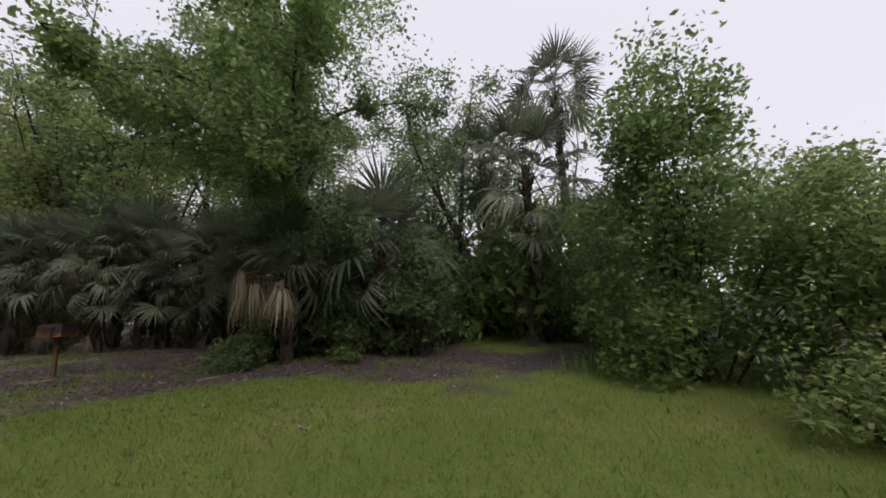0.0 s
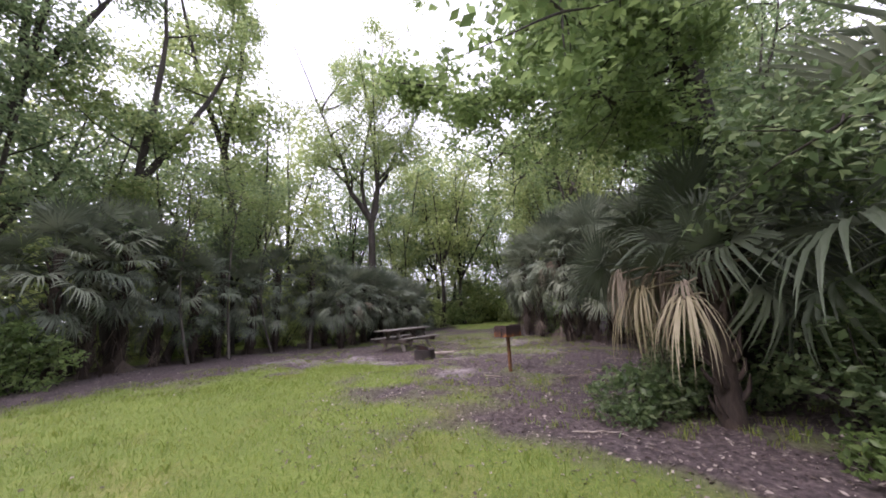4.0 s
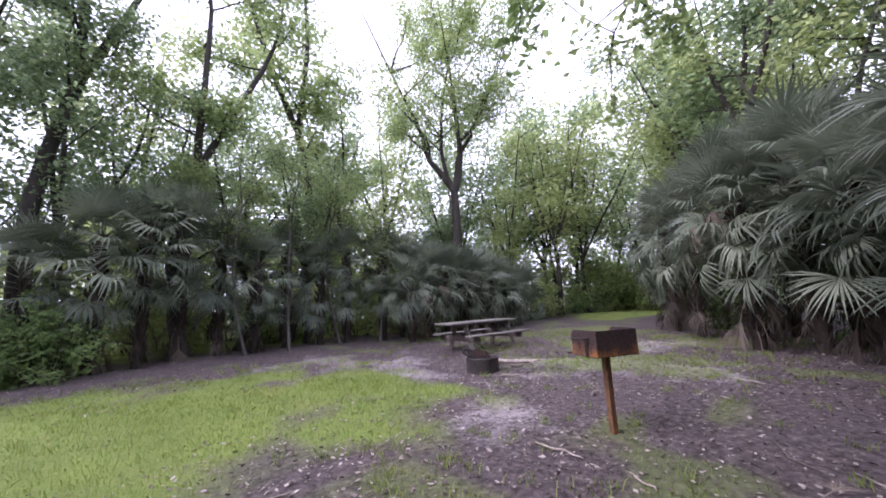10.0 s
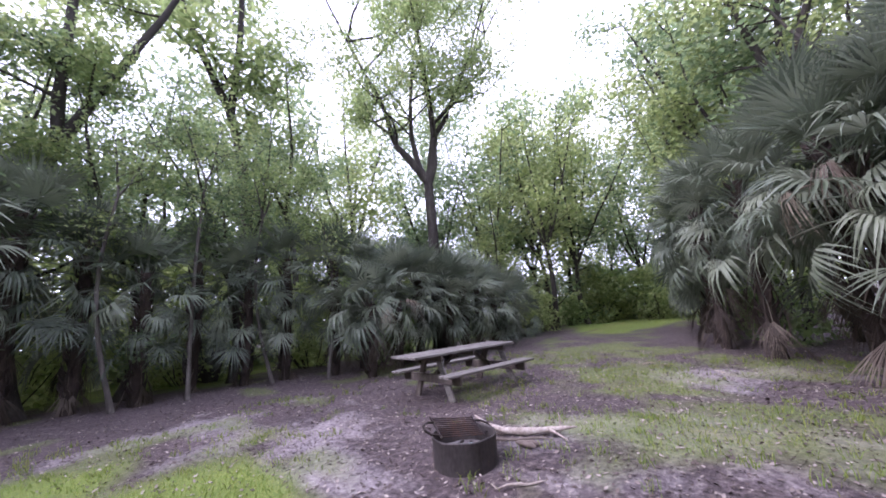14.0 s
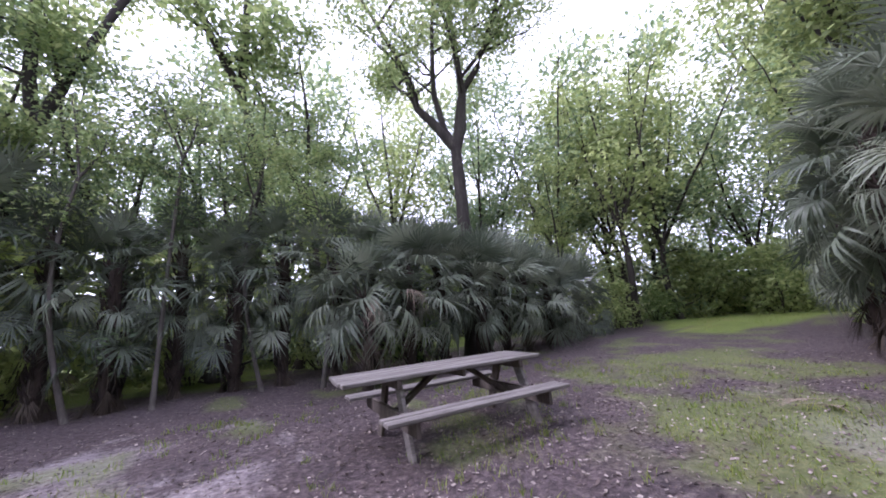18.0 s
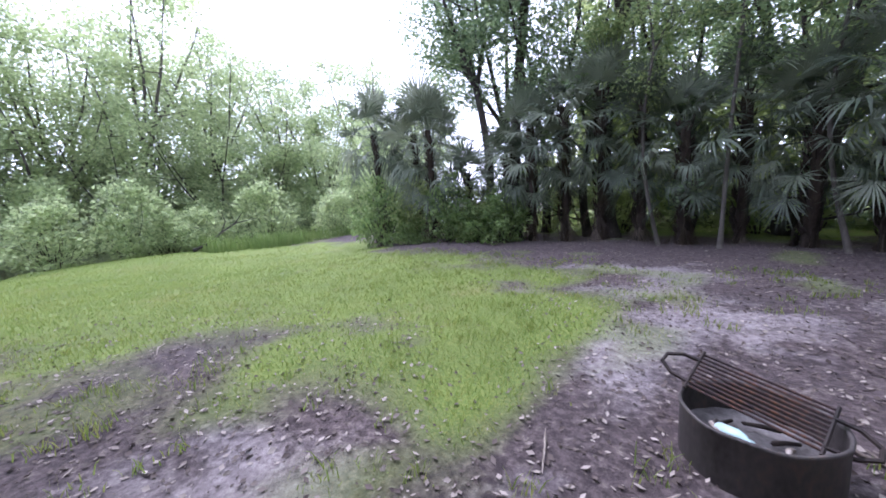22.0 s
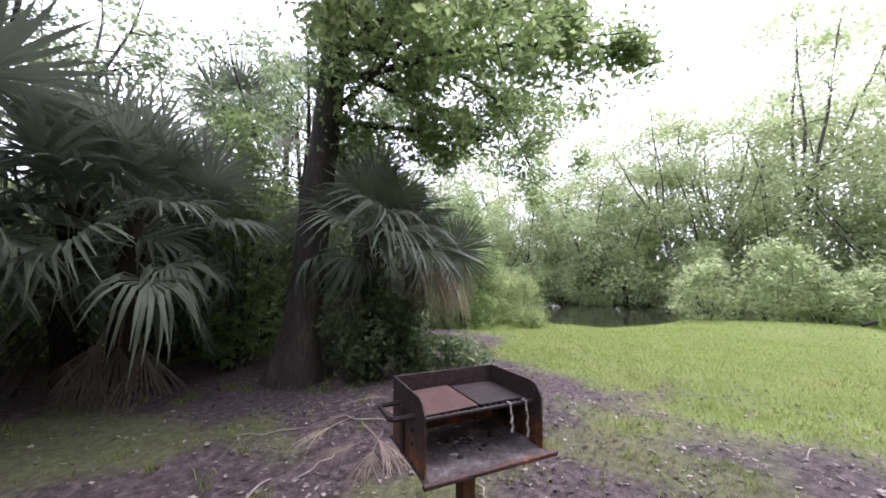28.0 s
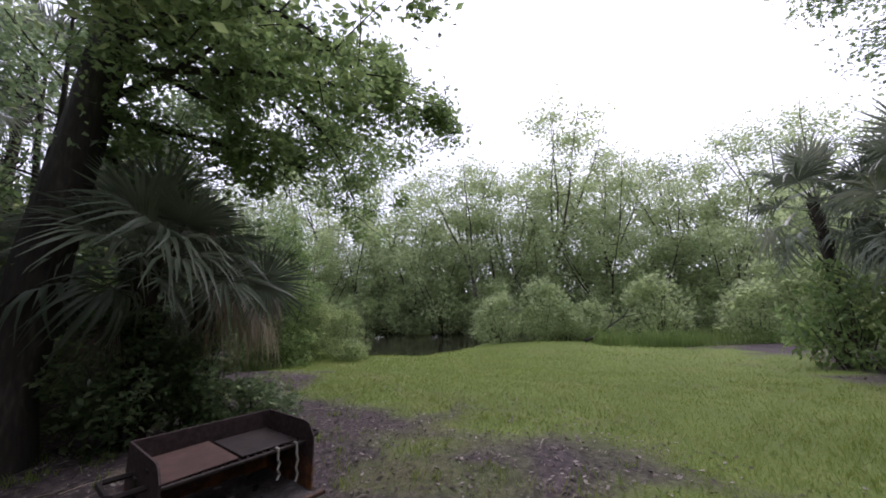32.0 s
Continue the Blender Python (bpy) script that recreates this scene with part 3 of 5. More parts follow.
def palm(x, y, height, size, seed, label, fronds=26, low=-50, dead=0, yellow=0, group="cabbage palms", deep=0.0, rise=0.85):
    """A cabbage palm or palmetto: a booted trunk and fan fronds from the spear leaves down to the hanging skirt."""
    rng = np.random.default_rng(seed)
    skirt = dead > 3
    if skirt:
        low += 16
    ob = thing("palm", on_land(x, y), label, "palm tree", group)
    key = round(height * 2) / 2
    if key not in TRUNKS:
        TRUNKS[key] = palm_trunk(max(key, 0.5), 0.105, np.random.default_rng(int(key * 10)))
    hung("trunk", TRUNKS[key], ob, Matrix.Diagonal((1, 1, max(height, 0.3) / max(key, 0.5), 1)))
    for n in range(fronds + dead + yellow):
        az = n * 137.5 + rng.uniform(-14, 14)
        if n < fronds:
            q = n / fronds
            el = 80 - (80 - low) * q ** rise + rng.uniform(-8, 8)
            me = UPRIGHT if el > 35 else ARCHED if el > -12 else HANGING if el > -40 else STEEP
        else:
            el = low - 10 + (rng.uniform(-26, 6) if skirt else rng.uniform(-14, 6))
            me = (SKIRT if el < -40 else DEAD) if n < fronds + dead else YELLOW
        me = me[int(rng.integers(len(me)))]
        s = size * rng.uniform(0.82, 1.15)
        m = Matrix.Translation((0.06 * math.cos(radians(az)), 0.06 * math.sin(radians(az)), height - (0.0 if n < fronds else 0.25 + min(2.4, 0.6 * height) * rng.random() if skirt else 0.15) - 0.25 * (n / (fronds + dead + yellow)) * min(1, height) - deep * height * min(1, n / fronds) ** 1.3))
        m = m @ Matrix.Rotation(radians(az), 4, "Z") @ Matrix.Rotation(radians(-el), 4, "Y") @ Matrix.Rotation(radians(rng.uniform(-42, 42)), 4, "X")
        hung("frond", me, ob, m @ Matrix.Diagonal((s, s, s, 1)), "" if n < fronds else "dry straw-coloured hanging frond")
    return ob


def frond_to(parent, data, stalk, start, hub, twist, label="", size=1.0):
    """A frond whose fan opens at the hub, with its stalk coming from the side of start, both within the palm."""
    d = (Vector(hub) - Vector(start)).normalized()
    m = Matrix.Translation(Vector(hub) - d * stalk * size) @ Matrix.Rotation(math.atan2(d.y, d.x), 4, "Z") @ Matrix.Rotation(-math.asin(d.z), 4, "Y") @ Matrix.Rotation(radians(twist), 4, "X")
    return hung("frond", data, parent, m @ Matrix.Diagonal((size, size, size, 1)), label)


# ---------------------------------------------------------------- broadleaf trees and shrubs


def bent(start, way, length, rng, steps=7, up=0.12, jitter=0.10):
    p, d = np.array(start, float), np.array(way, float)
    d /= np.linalg.norm(d)
    out = [p.copy()]
    for _ in range(steps - 1):
        d = d + rng.normal(0, jitter, 3) + np.array([0, 0, up])
        d /= np.linalg.norm(d)
        p = p + d * length / (steps - 1)
        out.append(p.copy())
    return np.array(out)


def bent_through(top, points, rng, steps=12):
    """A stem through the given points, each an offset from the fork, smoothed and slightly uneven."""
    p = np.array([(0, 0, 0)] + list(points), float)
    u = np.linspace(0, len(p) - 1, steps)
    k = np.minimum(u.astype(int), len(p) - 2)
    f = (u - k)[:, None]
    return np.array(top) + p[k] * (1 - f) + p[k + 1] * f + rng.normal(0, 0.03, (steps, 3)) * np.linspace(0, 1, steps)[:, None]


def tree_thing(m, label, height, radius, forks, leaf, bark, leaves, leaf_size, seed, lean=(0, 0), spread=1.0, bare=0.35, group="forest trees", droop=0.0, clump=0.33, name="tree", flare_by=0.4, stem_paths=None, distant=False, bow_by=1.0):
    """A tree: leaning trunk, forks and limbs with twigs, and a crown of single leaves gathered in clumps on the twigs."""
    rng = np.random.default_rng(seed)
    ob = thing(name, m, label, "tree", group)
    t = np.linspace(0, 1, 12)
    bow = rng.uniform(-0.3, 0.3, 2) * bow_by
    split = height * forks[0]
    axis = np.stack([(lean[0] * t + bow[0] * np.sin(3 * t) * 0.35) * split, (lean[1] * t + bow[1] * np.sin(2.5 * t) * 0.35) * split, t * split], 1)
    flare = 1 + flare_by * np.exp(-t * split / 0.35)
    trunk = [tube(axis, radius * (1 - 0.35 * t) * flare, 10, 0.04, rng)]
    top, d0 = axis[-1], axis[-1] - axis[-2]
    d0 = d0 / np.linalg.norm(d0)
    tips, stems, far_limbs = [], [], []
    for n in range(forks[1]):
        a = n * 2 * np.pi / forks[1] + rng.uniform(-0.4, 0.4)
        way = d0 + np.array([math.cos(a), math.sin(a), 0]) * forks[2]
        stems.append((bent(top, way, height - split, rng, 10, 0.10, 0.07), radius * 0.8 / forks[1] ** 0.3))
    if stem_paths:
        stems = [(bent_through(top, p, rng), r) for p, r in stem_paths]
    for path, r in stems:
        trunk.append(tube(path, np.linspace(r, r * 0.12, len(path)), 7, 0.03, rng))
    vs, fs = joined(trunk)
    hung("trunk", data_of("trunk", vs, fs, bark, True), ob)
    # limbs along the upper trunk and the forks
    main = [(axis, radius * 0.8)] * (1 if bare < 1 else 0) + stems
    for path, r in main:
        n_limbs = 3 if path is axis else 9 if stem_paths else 6
        for q in np.linspace(bare if path is axis else 0.4 if stem_paths else 0.12, 0.9 if stem_paths else 0.97, n_limbs):
            at = path[min(int(q * (len(path) - 1)), len(path) - 1)]
            a = rng.uniform(0, 2 * np.pi)
            reach = spread * rng.uniform(0.5, 1.0) * (1.15 - (0.25 if stem_paths else 0.55) * q)
            limb = bent(at, (math.cos(a), math.sin(a), (0.6 if stem_paths else 0.35) - droop), reach, rng, 7, 0.05 - 0.1 * droop, 0.13)
            pieces = [tube(limb, np.linspace(max(r * 0.34, 0.012), 0.005, 7), 4, 0, rng)]
            for k in range(4):
                b = limb[2 + k]
                twig = bent(b, rng.normal(0, 1, 3) * (1, 1, 0.5) + (limb[-1] - limb[0]) * 0.6 / reach, reach * rng.uniform(0.25, 0.5), rng, 4, 0.02 - 0.15 * droop, 0.15)
                if not distant:
                    pieces.append(tube(twig, np.linspace(0.010, 0.003, 4), 3, 0, rng))
                tips += [twig[1], twig[2], twig[-1]]
            tips += [limb[3], limb[4], limb[5], limb[6]]
            if distant:
                far_limbs += pieces
                continue
            v, f = joined(pieces)
            hung("limb", data_of("limb", v, f, bark, True), ob)
    if distant:
        v, f = joined(far_limbs)
        tagged(hung("branchwork", data_of("branchwork", v, f, bark, True), ob), kind="stuff")
    tips = np.array(tips)
    load = rng.exponential(1.0, len(tips)) ** 1.15        # some twigs are full, some nearly bare
    pick = tips[rng.choice(len(tips), size=leaves, p=load / load.sum())]
    spot = pick + rng.normal(0, clump, (leaves, 3)) * np.array([1, 1, 0.75]) - np.array([0, 0, droop * 0.4]) * rng.random((leaves, 1))
    v, f = leaves_at(spot, leaf_size, rng)
    hung("crown", data_of("crown", v, f, leaf, False), ob)
    return ob


def heap(rng, n, wide, high, low=0.02, lobes=26, tight=0.2):
    """Places of n leaves in an uneven mound of overlapping lobes, most of them near its outside."""
    u = rng.uniform(0.05, 0.95, lobes)
    a = rng.uniform(0, 2 * np.pi, lobes)
    girth = wide * (0.45 + 0.55 * np.sin(np.pi * np.clip(u * 0.9 + 0.12, 0, 1))) * (1 - 0.45 * u ** 3)
    out = girth * np.sqrt(rng.uniform(0.25, 1, lobes)) * 0.86
    centre = np.stack([np.cos(a) * out, np.sin(a) * out, low + u * (high - low) * 0.94], 1)
    size = wide * tight * rng.uniform(0.7, 1.7, lobes)
    pick = rng.choice(lobes, n, p=size ** 2 / (size ** 2).sum())
    d = rng.standard_normal((n, 3))
    d /= np.linalg.norm(d, axis=1)[:, None]
    spot = centre[pick] + d * (size[pick] * rng.uniform(0.35, 1.15, n) ** 0.6)[:, None] * np.array([1.15, 1.15, 0.8])
    spot[:, 2] = np.abs(spot[:, 2] - 0.03) + 0.03
    return spot


def bush_thing(m, label, wide, high, leaf, leaves, leaf_size, seed, group="shrubs", stems=9, name="bush", dense=True):
    """A shrub: thin stems fanning out of the ground under an uneven mound of leaves."""
    rng = np.random.default_rng(seed)
    ob = thing(name, m, label, "shrub", group)
    tips = []
    for n in range(stems):
        a = rng.uniform(0, 2 * np.pi)
        out = rng.uniform(0.1, 1.0) * wide
        end = np.array([math.cos(a) * out, math.sin(a) * out, high * rng.uniform(0.45, 1.0) * (1.1 - 0.45 * out / wide)])
        start = np.array([math.cos(a), math.sin(a), 0]) * out * 0.25
        t = np.linspace(0, 1, 6)[:, None]
        path = start * (1 - t) + end * t + rng.normal(0, 0.05, (6, 3)) * wide * t
        v, f = tube(path, np.linspace(0.018, 0.004, 6), 4, 0, rng)
        hung("stem", data_of("stem", v, f, M_BARK, True), ob)
        tips += list(path[1:]) + list(path[3:])
    tips = np.array(tips)
    loose = int(leaves * (0.35 if dense else 1.0))
    spot = tips[rng.integers(len(tips), size=loose)] + rng.normal(0, 1, (loose, 3)) * np.array([0.17, 0.17, 0.15]) * wide
    spot[:, 2] = np.abs(spot[:, 2] - 0.03) + 0.03
    if dense:
        spot = np.concatenate([spot, heap(rng, leaves - loose, wide, high, lobes=int(18 + 6 * high))])
    v, f = leaves_at(spot, leaf_size, rng)
    hung("foliage", data_of("foliage", v, f, leaf), ob)
    return ob

# ---------------------------------------------------------------- picnic table


def picnic_table(m):
    """Five planks on two pairs of splayed legs; the benches are shorter than the top and leave one end free."""
    ob = thing("picnic_table", m, "weathered grey plank picnic table with two attached benches", "picnic table")
    for n in range(5):
        part("tabletop_plank", boxed((2.44 + 0.02 * math.sin(n * 7), 0.136, 0.042), Matrix.Translation((1.22 + 0.01 * math.sin(n * 5), 0.072 + n * 0.144, 0.737)) @ Matrix.Rotation(radians(0.3 * math.sin(n * 3)), 4, "X"), 0.008), M_WOOD, ob)
    for y in (-0.32, 1.04):
        for k in (-0.064, 0.064):
            part("bench_plank", boxed((2.16, 0.118, 0.04), Matrix.Translation((1.35, y + k, 0.433)), 0.007), M_WOOD, ob)
    for x in (0.56, 2.14):
        part("bench_beam", boxed((0.045, 1.56, 0.14), Matrix.Translation((x, 0.36, 0.342)), 0.006), M_WOOD_DARK, ob)
        part("top_cleat", boxed((0.045, 0.70, 0.09), Matrix.Translation((x, 0.36, 0.670)), 0.006), M_WOOD_DARK, ob)
        for s in (-1, 1):
            slope = math.atan2(0.30, 0.72)
            leg = Matrix.Translation((x + 0.046, 0.36 + s * 0.33, 0.34)) @ Matrix.Rotation(s * slope, 4, "X")
            # legs on the +y side take the darker wood of beams and braces
            part("leg", boxed((0.042, 0.13, 0.80), leg, 0.006), M_WOOD if s < 0 else M_WOOD_DARK, ob)
        toward = 1 if x < 1 else -1
        brace = Matrix.Translation((x + toward * 0.30, 0.36, 0.50)) @ Matrix.Rotation(toward * radians(56), 4, "Y")
        part("brace", boxed((0.05, 0.09, 0.72), brace, 0.006), M_WOOD_DARK, ob)
    part("centre_cleat", boxed((0.04, 0.62, 0.08), Matrix.Translation((1.35, 0.36, 0.675)), 0.006), M_WOOD_DARK, ob)
    for n in range(10):          # bolt heads on the legs
        x = 0.56 if n < 5 else 2.14
        b = bmesh.new()
        bmesh.ops.create_cone(b, cap_ends=True, segments=8, radius1=0.011, radius2=0.008, depth=0.014, matrix=Matrix.Translation((x + 0.072, 0.36 + (n % 5 - 2) * 0.21, 0.36 + 0.07 * (n % 2))) @ Matrix.Rotation(radians(90), 4, "Y"))
        part("bolt", b, M_RUST_DARK, ob)
    return ob


picnic_table(Matrix.Translation((-0.08, 0.17, float(land(1.2, 0.3)) - 0.01)) @ Matrix.Rotation(radians(-8.2), 4, "Z"))

# ---------------------------------------------------------------- pedestal grill


def bar(a, b, r, sides=6):
    a, b = Vector(a), Vector(b)
    bm = bmesh.new()
    d = b - a
    bmesh.ops.create_cone(bm, cap_ends=True, segments=sides, radius1=r, radius2=r, depth=d.length, matrix=Matrix.Translation((a + b) / 2) @ d.to_track_quat("Z", "Y").to_matrix().to_4x4())
    return bm


def rod(points, r, sides=6):
    bm = bmesh.new()
    v, f = tube(points, [r] * len(points), sides)
    vs = [bm.verts.new(p) for p in v]
    for q in f:
        bm.faces.new([vs[i] for i in q])
    for ring in (vs[:sides], vs[-sides:]):
        bm.faces.new(ring)
    return bm


def grill(m):
    """A park grill: a steel firebox, open in front, on a square post, with a half-covered grate and a lift handle on both sides."""
    ob = thing("pedestal_grill", m, "rusty steel park grill with open front on a square post", "grill")
    w, d, h, top, t = 0.475, 0.345, 0.24, 0.965, 0.006
    low = top - h
    post = boxed((0.06, 0.06, low + 0.04), Matrix.Translation((0, 0, (low - 0.04) / 2)), 0.006)
    part("post", post, M_POST, ob, "rusty square steel post")
    part("back_plate", boxed((w, t, h), Matrix.Translation((0, -d / 2, low + h / 2)), 0.002), M_SHELL, ob, "dark steel back plate rusted orange below")
    for s in (-1, 1):
        bm = bmesh.new()           # side plate with a cut front corner
        prof = [(-d / 2 + 0.004, low), (d / 2, low), (d / 2, top - 0.045), (d / 2 - 0.03, top - 0.008), (d / 2 - 0.06, top), (-d / 2 + 0.004, top)]
        a = [bm.verts.new((s * (w / 2 - 0.003) - 0.003, y, z)) for y, z in prof]
        b = [bm.verts.new((s * (w / 2 - 0.003) + 0.003, y, z)) for y, z in prof]
        bm.faces.new(a[::-1])
        bm.faces.new(b)
        for k in range(6):
            bm.faces.new((a[k], a[(k + 1) % 6], b[(k + 1) % 6], b[k]))
        bmesh.ops.recalc_face_normals(bm, faces=bm.faces)
        side = part("side_plate", bm, M_SHELL, ob, "dark steel side plate rusted orange below")
        x = s * w / 2
        part("handle", rod([(x - s * 0.01, 0.075, top - 0.075), (x + s * 0.075, 0.075, top - 0.075), (x + s * 0.085, 0.06, top - 0.075), (x + s * 0.085, -0.06, top - 0.075), (x + s * 0.075, -0.075, top - 0.075), (x - s * 0.01, -0.075, top - 0.075)], 0.009), M_RUST_DARK, side, "worn steel lift handle")
        part("strap", boxed((0.006, 0.035, 0.17), Matrix.Translation((x + s * 0.006, -0.04, top - 0.16)), 0.001), M_RUST_DARK, side)
        for k in range(4):
            part("slot", boxed((0.004, 0.02, 0.01), Matrix.Translation((x + s * 0.003, 0.06, low + 0.07 + k * 0.045)), 0.0), M_RUST_DARK, side)
    tray = boxed((w + 0.02, d + 0.05, t), Matrix.Translation((0, 0.02, low + 0.002)), 0.002)
    part("tray", tray, M_RUST_DARK, ob, "sooty tray with a narrow front lip")
    part("front_lip", boxed((w + 0.045, 0.018, 0.016), Matrix.Translation((0, d / 2 + 0.045, low + 0.008)), 0.003), M_RUST, ob)
    bm = bmesh.new()
    n = 22
    vs = [[bm.verts.new((-w / 2 + 0.008 + (w - 0.016) * i / n, -d / 2 + 0.008 + (d + 0.025) * j / n, low + 0.007 + 0.014 * noise.noise((i * 0.5, j * 0.5, 1.0)) ** 2 + 0.012 * max(0.0, noise.noise((i * 0.25, j * 0.25, 4.0))))) for j in range(n + 1)] for i in range(n + 1)]
    for i in range(n):
        for j in range(n):
            bm.faces.new((vs[i][j], vs[i + 1][j], vs[i + 1][j + 1], vs[i][j + 1]))
    part("ash_bed", bm, M_TRAY_ASH, ob, "sooty grey ash on the tray", True)
    rng = random.Random(5)
    for k in range(30):
        bm = bmesh.new()
        bmesh.ops.create_icosphere(bm, subdivisions=1, radius=rng.uniform(0.004, 0.013), matrix=Matrix.Translation((rng.gauss(-0.02, 0.1), rng.gauss(0.0, 0.07), low + 0.012)) @ Matrix.Rotation(rng.uniform(0, 3), 4, "Z") @ Matrix.Diagonal((1.6, 0.8, 0.5, 1)))
        part("ember", bm, M_RUST_DARK if k % 4 else M_TONGUE, ob)
    g = top - 0.075
    for k in range(17):
        x = -w / 2 + 0.02 + k * (w - 0.04) / 16
        part("grate_bar", bar((x, -d / 2 + 0.012, g), (x, d / 2 - 0.05, g), 0.005), M_RUST_DARK, ob)
    for y in (-d / 2 + 0.03, d / 2 - 0.05):
        part("grate_rail", bar((-w / 2 + 0.008, y, g), (w / 2 - 0.008, y, g), 0.007), M_RUST_DARK, ob)
    part("griddle_plate", boxed((0.22, d - 0.08, 0.006), Matrix.Translation((0.115, -0.02, g + 0.010)) @ Matrix.Rotation(radians(1.5), 4, "Y"), 0.002), M_RUST_PLATE, ob, "flat rust-red griddle plate on the grate")
    part("grey_plate", boxed((0.2, d - 0.10, 0.005), Matrix.Translation((-0.11, -0.025, g + 0.008)), 0.002), M_RUST_DARK, ob)
    for x, l in ((-0.185, 0.115), (-0.115, 0.085)):
        pts = [(x, d / 2 - 0.05, g + 0.012), (x, d / 2 - 0.03, g + 0.01), (x + 0.005, d / 2 - 0.022, g - 0.02), (x - 0.004, d / 2 - 0.025, g - l * 0.4), (x + 0.006, d / 2 - 0.02, g - l * 0.6), (x - 0.003, d / 2 - 0.022, g - l * 0.8), (x + 0.007, d / 2 - 0.018, g - l)]
        part("hanging_strip", rod(pts, 0.0045, 5), M_TONGUE, ob, "whitened strip hanging over the grate")
    return ob


GRILL = (-2.93, -4.52)
grill(on_land(*GRILL, Matrix.Rotation(radians(-28.5), 4, "Z"), 0.01))

# ---------------------------------------------------------------- fire ring with its tilted grate


def fire_ring(m):
    ob = thing("fire_ring", m, "scorched steel campfire ring with a tilted rusty grate", "fire ring")
    r, h, t, n = 0.30, 0.26, 0.008, 48
    bm = bmesh.new()
    rings = []
    for rad, z in ((r, -0.03), (r, h - 0.03), (r + 0.006, h - 0.012), (r + 0.004, h), (r - t, h), (r - t - 0.004, h - 0.02), (r - t, -0.03)):
        rings.append([bm.verts.new((rad * math.cos(2 * math.pi * k / n) * (1 + 0.008 * math.sin(3 * k)), rad * math.sin(2 * math.pi * k / n), z + 0.004 * math.sin(k * 0.9))) for k in range(n)])
    for a, b in zip(rings, rings[1:]):
        for k in range(n):
            bm.faces.new((a[k], a[(k + 1) % n], b[(k + 1) % n], b[k]))
    part("ring_wall", bm, M_RING, ob, "", True)
    bm = bmesh.new()
    c = bm.verts.new((0, 0, 0.13))
    rim = []
    for q in (0.45, 0.8, 1.0):
        rim.append([bm.verts.new((q * (r - t) * math.cos(2 * math.pi * k / 32), q * (r - t) * math.sin(2 * math.pi * k / 32), 0.10 + 0.035 * noise.noise((k * 0.5, q * 4, 2.0)))) for k in range(32)])
    for k in range(32):
        bm.faces.new((c, rim[0][k], rim[0][(k + 1) % 32]))
        for a, b in zip(rim, rim[1:]):
            bm.faces.new((a[k], b[k], b[(k + 1) % 32], a[(k + 1) % 32]))
    part("ash_bed", bm, M_ASH, ob, "pale ash and charred bits", True)
    tilt = Matrix.Translation((-0.03, -0.03, h - 0.015)) @ Matrix.Rotation(radians(11), 4, "Y") @ Matrix.Rotation(radians(33), 4, "X")
    for k in range(10):
        bm = bar((-0.255, 0.0 + k * 0.024, 0), (0.255, 0.0 + k * 0.024, 0), 0.0065)
        bm.transform(tilt)
        part("grate_bar", bm, M_RUST, ob)
    for x in (-0.255, 0.255):
        bm = bar((x, -0.02, 0), (x, 0.235, 0), 0.009)
        bm.transform(tilt)
        part("grate_rail", bm, M_RUST_DARK, ob)
    for s in (-1, 1):
        pts = [(s * 0.25, 0.17, 0.0), (s * 0.33, 0.16, 0.012), (s * 0.395, 0.12, 0.012), (s * 0.40, 0.07, 0.01), (s * 0.34, 0.03, 0.0), (s * 0.25, 0.02, 0.0)]
        bm = rod(pts, 0.011)
        bm.transform(tilt)
        part("grate_handle", bm, M_RUST_DARK, ob, "blackened looped handle")
    return ob


RING = (-1.23, -1.66)
RING_TURN = math.atan2(-0.15, 0.73)
ring_m = on_land(*RING, Matrix.Rotation(RING_TURN, 4, "Z"), 0.0)
fire_ring(ring_m)


def ring_litter():
    rng = random.Random(9)
    can = thing("bottle", ring_m @ Matrix.Translation((-0.06, -0.12, 0.165)) @ Matrix.Rotation(radians(75), 4, "Y") @ Matrix.Rotation(radians(30), 4, "X"), "pale green crumpled bottle lying in the ashes", "bottle")
    v, f = tube([(0, 0, -0.07), (0, 0, -0.065), (0, 0, 0.03), (0, 0, 0.06), (0, 0, 0.075), (0, 0, 0.10), (0, 0, 0.101)], [0.004, 0.034, 0.036, 0.026, 0.014, 0.013, 0.002], 12, 0.04)
    hung("body", data_of("body", v, f, M_CAN, True), can)
    for k in range(7):
        a = rng.uniform(0, 6.28)
        m = ring_m @ Matrix.Translation((0.13 * math.cos(a), 0.13 * math.sin(a) - 0.05, 0.135 + 0.012 * (k % 3))) @ Matrix.Rotation(rng.uniform(0, 3), 4, "Z") @ Matrix.Rotation(radians(90 + rng.uniform(-14, 14)), 4, "Y")
        l = rng.uniform(0.08, 0.16)
        v, f = tube([(0, 0, -l / 2), (0.004, 0, -l / 2 + 0.01), (0, 0.006, 0), (0, 0, l / 2 - 0.01), (0, 0, l / 2)], [0.003, 0.010, 0.012, 0.010, 0.003], 7, 0.15)
        ob = new("firewood", data_of("firewood", v, f, M_DRIFT if k % 2 else M_RUST_DARK, True))
        ob.matrix_basis = m
        tagged(ob, "half-burnt stick of firewood lying in the ashes", "firewood", "burnt sticks in the ring")


ring_litter()

# ---------------------------------------------------------------- driftwood and sticks by the ring


